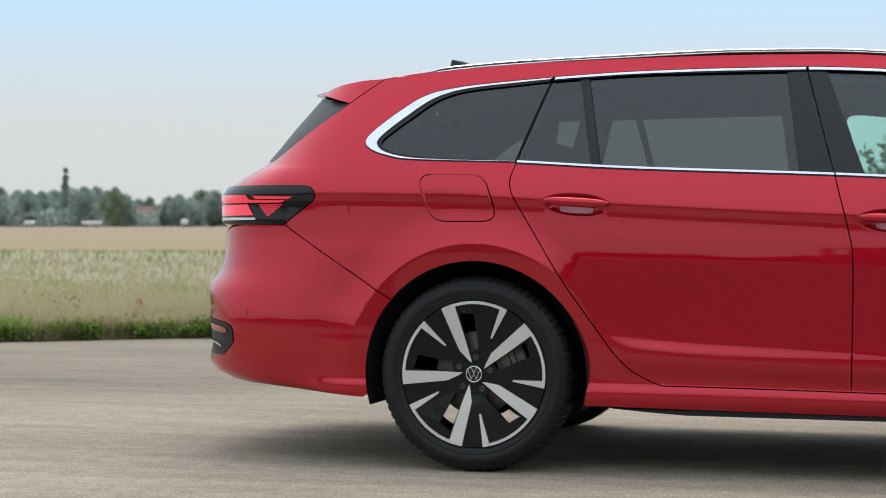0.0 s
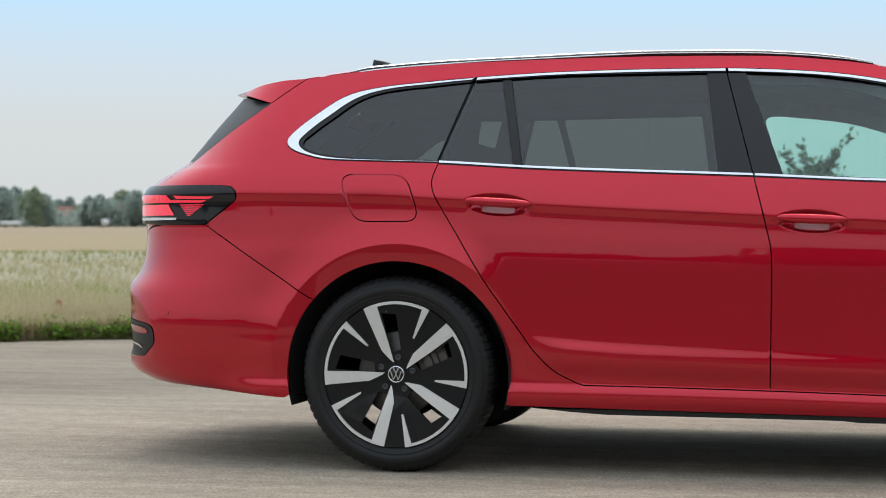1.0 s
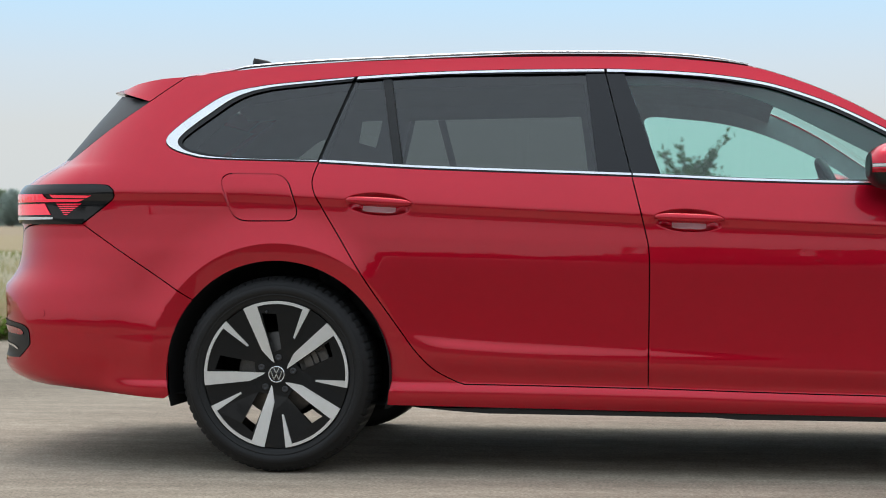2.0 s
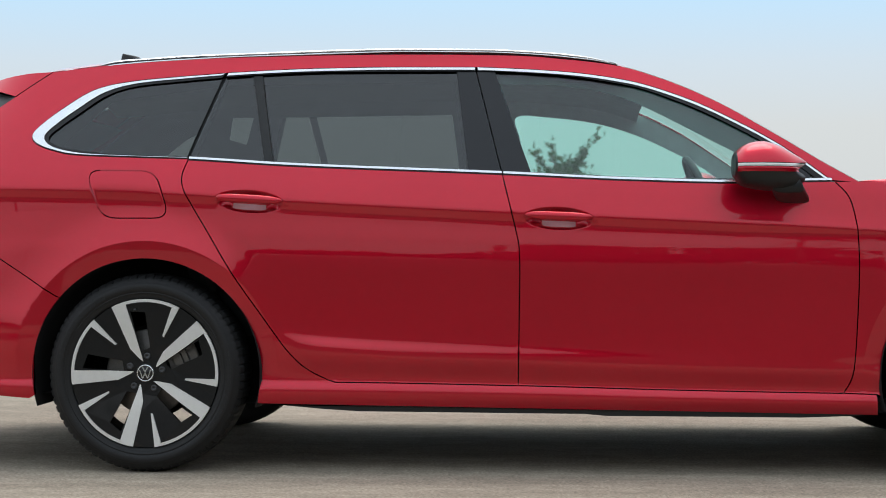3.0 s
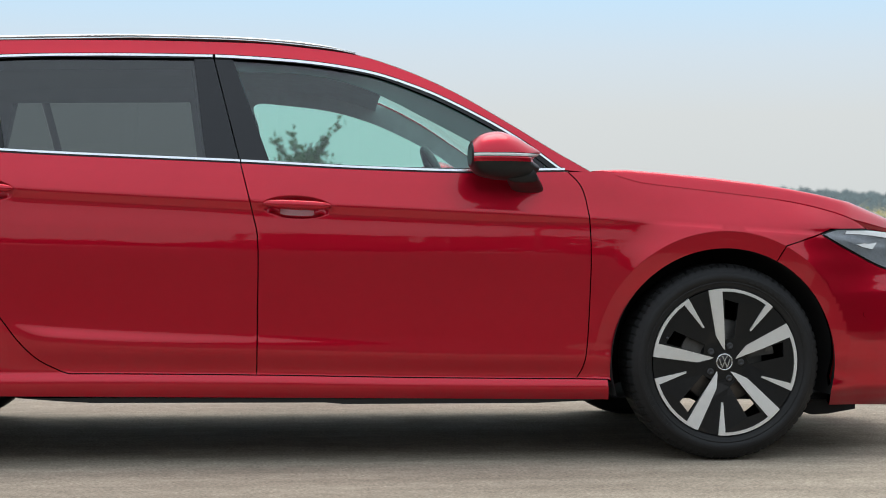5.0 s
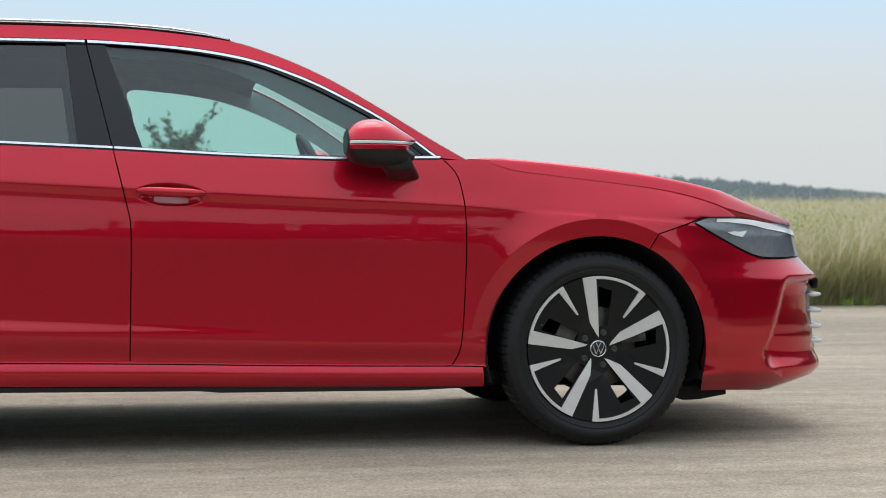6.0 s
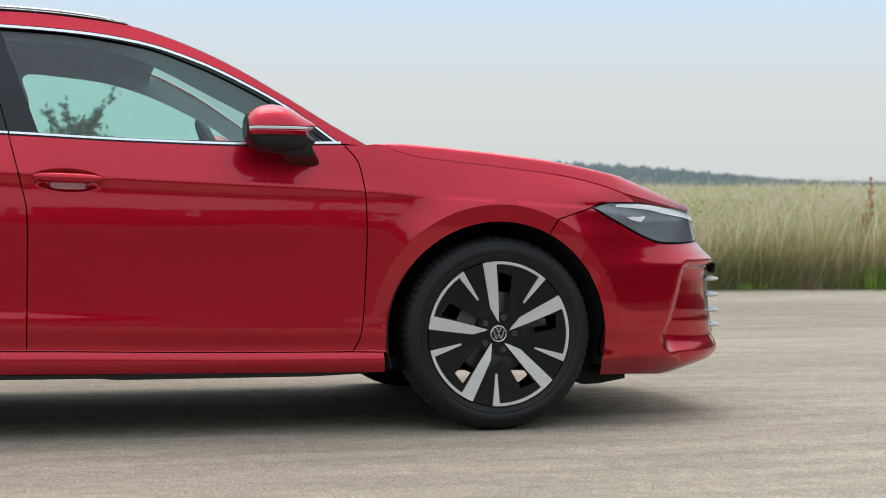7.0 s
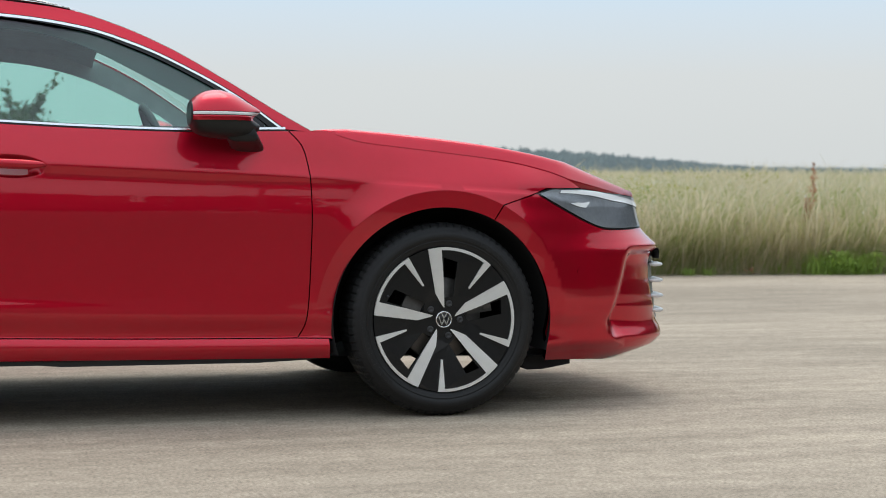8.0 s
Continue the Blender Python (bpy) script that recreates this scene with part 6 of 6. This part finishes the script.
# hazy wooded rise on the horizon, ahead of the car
HAZE_GLOW = material("haze_glow_woods", (0.085, 0.11, 0.10), rough=1.0, vary=0.25, scale=0.02, spec=0.0)
# distance haze is put in as a blue-grey glow of the woods' surface
hz_nodes = HAZE_GLOW.node_tree.nodes["Principled BSDF"]
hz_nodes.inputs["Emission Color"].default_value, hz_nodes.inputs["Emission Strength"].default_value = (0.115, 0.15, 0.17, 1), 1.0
k = 60000
deg = rng.uniform(-46, -8, k)
rise = np.interp(-deg, [8, 15.5, 17.8, 19.3, 20.8, 22.3, 23.7, 25, 29, 46], [22, 21, 18, 16, 12.5, 9.5, 5.5, 3.5, 2.5, 4])
rise = rise * (1 + 0.06 * np.sin(deg * 9.0) + 0.04 * np.sin(deg * 23 + 1))
far = rng.uniform(1450, 1650, k)
p = np.stack([1.313 - far * np.sin(np.radians(deg)), -6.74 + far * np.cos(np.radians(deg)), rise * rng.random(k) ** 0.7], 1)
v = (p[:, None] + rng.normal(0, 1.1, (k, 4, 3))).reshape(-1, 3)
v[:, 2] = np.maximum(v[:, 2], 0.05) - drop * 10.6
soup("far_woods", v, np.arange(4 * k), np.full(k, 4), HAZE_GLOW, "hazy blue-green woods on the horizon", "woods")

# woods on the far side of the apron, seen only as reflections in the paint
k = 24000
x = rng.uniform(-160, 160, k)
p = np.stack([x, -62 + rng.uniform(-6, 6, k), (3.2 + 1.2 * np.sin(x * 0.21) + 0.9 * np.sin(x * 0.67) + 1.6 * np.sin(x * 0.097 + 1)) * rng.random(k) ** 0.6], 1)
v = (p[:, None] + rng.normal(0, 0.45, (k, 4, 3))).reshape(-1, 3)
v[:, 2] = np.maximum(v[:, 2], 0.05) - drop * 10.6
# unseen tree row, carried round the nose to darken the bumper's reflections
k2 = 66000
t = rng.random(k2)
tall = np.interp(t, [0, 0.15, 0.5, 0.8, 1], [4.0, 9.0, 11.0, 11.0, 9.0]) * (1 + 0.05 * np.sin(t * 61) + 0.02 * np.sin(t * 143))
q = np.stack([np.interp(t, [0, 0.3, 0.55, 1], [14, 34, 43, 62]) + rng.uniform(-1.5, 1.5, k2), np.interp(t, [0, 0.3, 0.55, 1], [-21, -10, 8, 58]) + rng.uniform(-1.5, 1.5, k2), tall * rng.random(k2) ** 0.6], 1)
w = (q[:, None] + rng.normal(0, 0.30, (k2, 4, 3))).reshape(-1, 3)
w[:, 2] = np.maximum(w[:, 2], 0.05) - drop * -3.2
soup("unseen_tree_row", w, np.arange(4 * k2), np.full(k2, 4), NEAR_LEAF, "row of dark leafy trees added out of view beyond the turf", "trees")
soup("bush_row", v, np.arange(4 * k), np.full(k, 4), NEAR_LEAF, "row of dark bushes beyond the turf", "bushes")


# unseen bushes on the near turf, added for dark patches mirrored in the doors
for x, y, tall, wide in ((2.7, -27, 1.5, 4.2), (8.6, -30, 1.1, 3.2), (-7.5, -34, 1.8, 5.0), (15.5, -28, 1.4, 3.6), (-16, -30, 1.6, 4.4)):
    tree("bush", x, y, tall, wide, 0.10, 1500, NEAR_LEAF, "low dark leafy bush added out of view on the turf", 0.06, False, "bushes on the turf")

# pale track and a pole line beyond the near turf, seen only as reflections in the paint
bm = bmesh.new()
level = float(ground_z(-30)) + 0.05
quad = [[bm.verts.new((x, y + 0.4 * math.sin(x * 0.09), level)) for y in (-38, -31)] for x in range(-160, 161, 8)]
for q, r in zip(quad, quad[1:]):
    bm.faces.new((q[0], r[0], r[1], q[1]))
track = part("road", bm, material("pale_gravel", (0.52, 0.48, 0.41), rough=0.95, vary=0.12, scale=0.6, bump=0.3, bump_scale=8), None, smooth=False)
tagged(track, "pale gravel track across the turf", "road", kind="structure")
WIRE = material("black_wire", (0.02, 0.02, 0.02), rough=0.6, vary=0.1)
spots = [-62, -26, 9, 46]
for x in spots:
    pole = thing("utility_pole", "weathered wooden utility pole beside the track", "pole", "poles along the track", at=(x, -44, float(ground_z(-44))))
    bm = bmesh.new()
    bmesh.ops.create_cone(bm, cap_ends=True, segments=12, radius1=0.15, radius2=0.10, depth=6.2, matrix=Matrix.Translation((0, 0, 3.1)))
    part("post", bm, BARK, pole)
    bm = bmesh.new()
    bmesh.ops.create_cube(bm, size=1, matrix=Matrix.Translation((0, 0, 5.8)) @ Matrix.Diagonal((0.10, 1.3, 0.12, 1)))
    part("crossarm", bm, BARK, pole, smooth=False)
for y, z in ((-44.5, 5.9), (-43.5, 5.2)):
    rows = []
    for x in np.linspace(-62, 46, 90):
        i = max(j for j in range(3) if spots[j] <= x + 1e-6)
        f = (x - spots[i]) / (spots[i + 1] - spots[i])
        a = np.linspace(0, 2 * math.pi, 6, endpoint=False)
        rows.append(np.stack([np.full(6, x), y + 0.035 * np.cos(a), z + float(ground_z(-44)) - 2.0 * f * (1 - f) + 0.035 * np.sin(a)], -1))
    tagged(grid("overhead_wire", rows, WIRE, None, close=True), "black overhead wire hung between wooden poles", "wire", "wires")


YOUNG_LEAF = blade_mat("young_leaves", ((0.10, 0.14, 0.07), (0.14, 0.18, 0.09), (0.17, 0.20, 0.10)))


def shoots():
    """A young tree behind the car: bare lower stem, upright leafy shoots."""
    ob = thing("young_tree", "young leafy tree standing in the meadow", "tree", at=(1.79, 24.0, float(ground_z(24.0))))
    bm = bmesh.new()
    tips = [(-0.48, 0.0, 2.28), (-0.20, 0.1, 2.44), (0.62, -0.1, 2.60), (0.36, 0.0, 2.34), (0.10, 0.1, 2.16), (-0.06, -0.1, 2.08), (0.26, 0.05, 2.10)]
    bmesh.ops.create_cone(bm, cap_ends=True, segments=8, radius1=0.04, radius2=0.02, depth=1.8, matrix=Matrix.Translation((0, 0, 0.9)))
    spots = []
    for tx, ty, tz in tips:
        a, b = Vector((0, 0, 1.6)), Vector((tx, ty, tz))
        turn = (b - a).to_track_quat("Z", "Y").to_matrix().to_4x4()
        bmesh.ops.create_cone(bm, cap_ends=True, segments=6, radius1=0.016, radius2=0.004, depth=(b - a).length, matrix=Matrix.Translation((a + b) / 2) @ turn)
        for t in 0.30 + 0.75 * (np.round(rng.random(70) * 7) / 7 + rng.normal(0, 0.03, 70)):
            q = a + (b - a) * t
            spots.append((q.x, q.y, q.z))
    part("trunk", bm, BARK, ob)
    p = np.array(spots) + rng.normal(0, 0.036, (len(spots), 3))
    low = np.stack([rng.normal(0.05, 0.24, 190), rng.normal(0, 0.2, 190), rng.normal(1.88, 0.09, 190)], 1)
    p = np.concatenate([p, low])
    k = len(p)
    v = (p[:, None] + rng.normal(0, 0.038, (k, 4, 3))).reshape(-1, 3)
    soup("crown", v, np.arange(4 * k), np.full(k, 4), YOUNG_LEAF, "", "", "", ob)


shoots()


# ---- far houses and a trailer among the trees ----
WALL = material("pale_plaster", (0.55, 0.53, 0.50), rough=0.9, vary=0.1, scale=0.5)
TILE = material("red_roof_tiles", (0.24, 0.13, 0.10), rough=0.9, vary=0.2, scale=0.8)
PANE = material("dark_window", (0.05, 0.06, 0.07), rough=0.2, vary=0.1)


def house(deg, far, wide, deep, eaves, ridge, mat=TILE, label="small house with a reddish tiled roof among far trees"):
    x, y = bearing(deg, far)
    ob = thing("house", label, "house", "far houses", at=(x, y, float(ground_z(y))))
    ob.rotation_euler = (0, 0, radians(deg))
    bm = bmesh.new()
    bmesh.ops.create_cube(bm, size=1, matrix=Matrix.Translation((0, 0, eaves / 2)) @ Matrix.Diagonal((wide, deep, eaves, 1)))
    part("wall", bm, WALL, ob, smooth=False)
    w, d = wide / 2 + 0.3, deep / 2 + 0.3
    verts = [(-w, -d, eaves), (w, -d, eaves), (w, d, eaves), (-w, d, eaves), (-w, 0, ridge), (w, 0, ridge)]
    put("roof", mesh_of("roof", verts, [(0, 1, 5, 4), (2, 3, 4, 5), (0, 4, 3), (1, 2, 5), (3, 2, 1, 0)], mat, smooth=False), ob)
    for k in range(int(wide // 3)):
        bm = bmesh.new()
        bmesh.ops.create_cube(bm, size=1, matrix=Matrix.Translation((-wide / 2 + 1.5 + 3 * k, -deep / 2 - 0.03, eaves * 0.55)) @ Matrix.Diagonal((1.1, 0.12, 1.3, 1)))
        part("window", bm, PANE, ob, smooth=False)


house(23.52, 606, 7, 7, 3.4, 7.0)
house(21.95, 604, 9, 8, 3.8, 8.0)
house(27.38, 590, 9, 7, 2.2, 3.6)
for deg, wide, high in ((25.16, 6.0, 1.4), (22.18, 2.2, 2.0), (27.12, 3.2, 1.5)):
    x, y = bearing(deg, 540)
    ob = thing("trailer", "white trailer standing at the far edge of the field", "trailer", "far trailers", at=(x, y, float(ground_z(y))))
    ob.rotation_euler = (0, 0, radians(deg))
    bm = bmesh.new()
    bmesh.ops.create_cube(bm, size=1, matrix=Matrix.Translation((0, 0, 0.5 + high / 2)) @ Matrix.Diagonal((wide, 2.3, high, 1)))
    bmesh.ops.bevel(bm, geom=bm.edges[:], offset=0.12, segments=2, affect="EDGES")
    part("body", bm, material("white_trailer_paint", (0.62, 0.63, 0.63), rough=0.5, vary=0.12, scale=1.5), ob)
    for wx in (-0.25, 0.25):
        bm = bmesh.new()
        bmesh.ops.create_cone(bm, cap_ends=True, segments=20, radius1=0.33, radius2=0.33, depth=2.35, matrix=pose(wx * wide, 0, 0.33, 90, 0, 0))
        part("wheel", bm, RUBBER, ob)
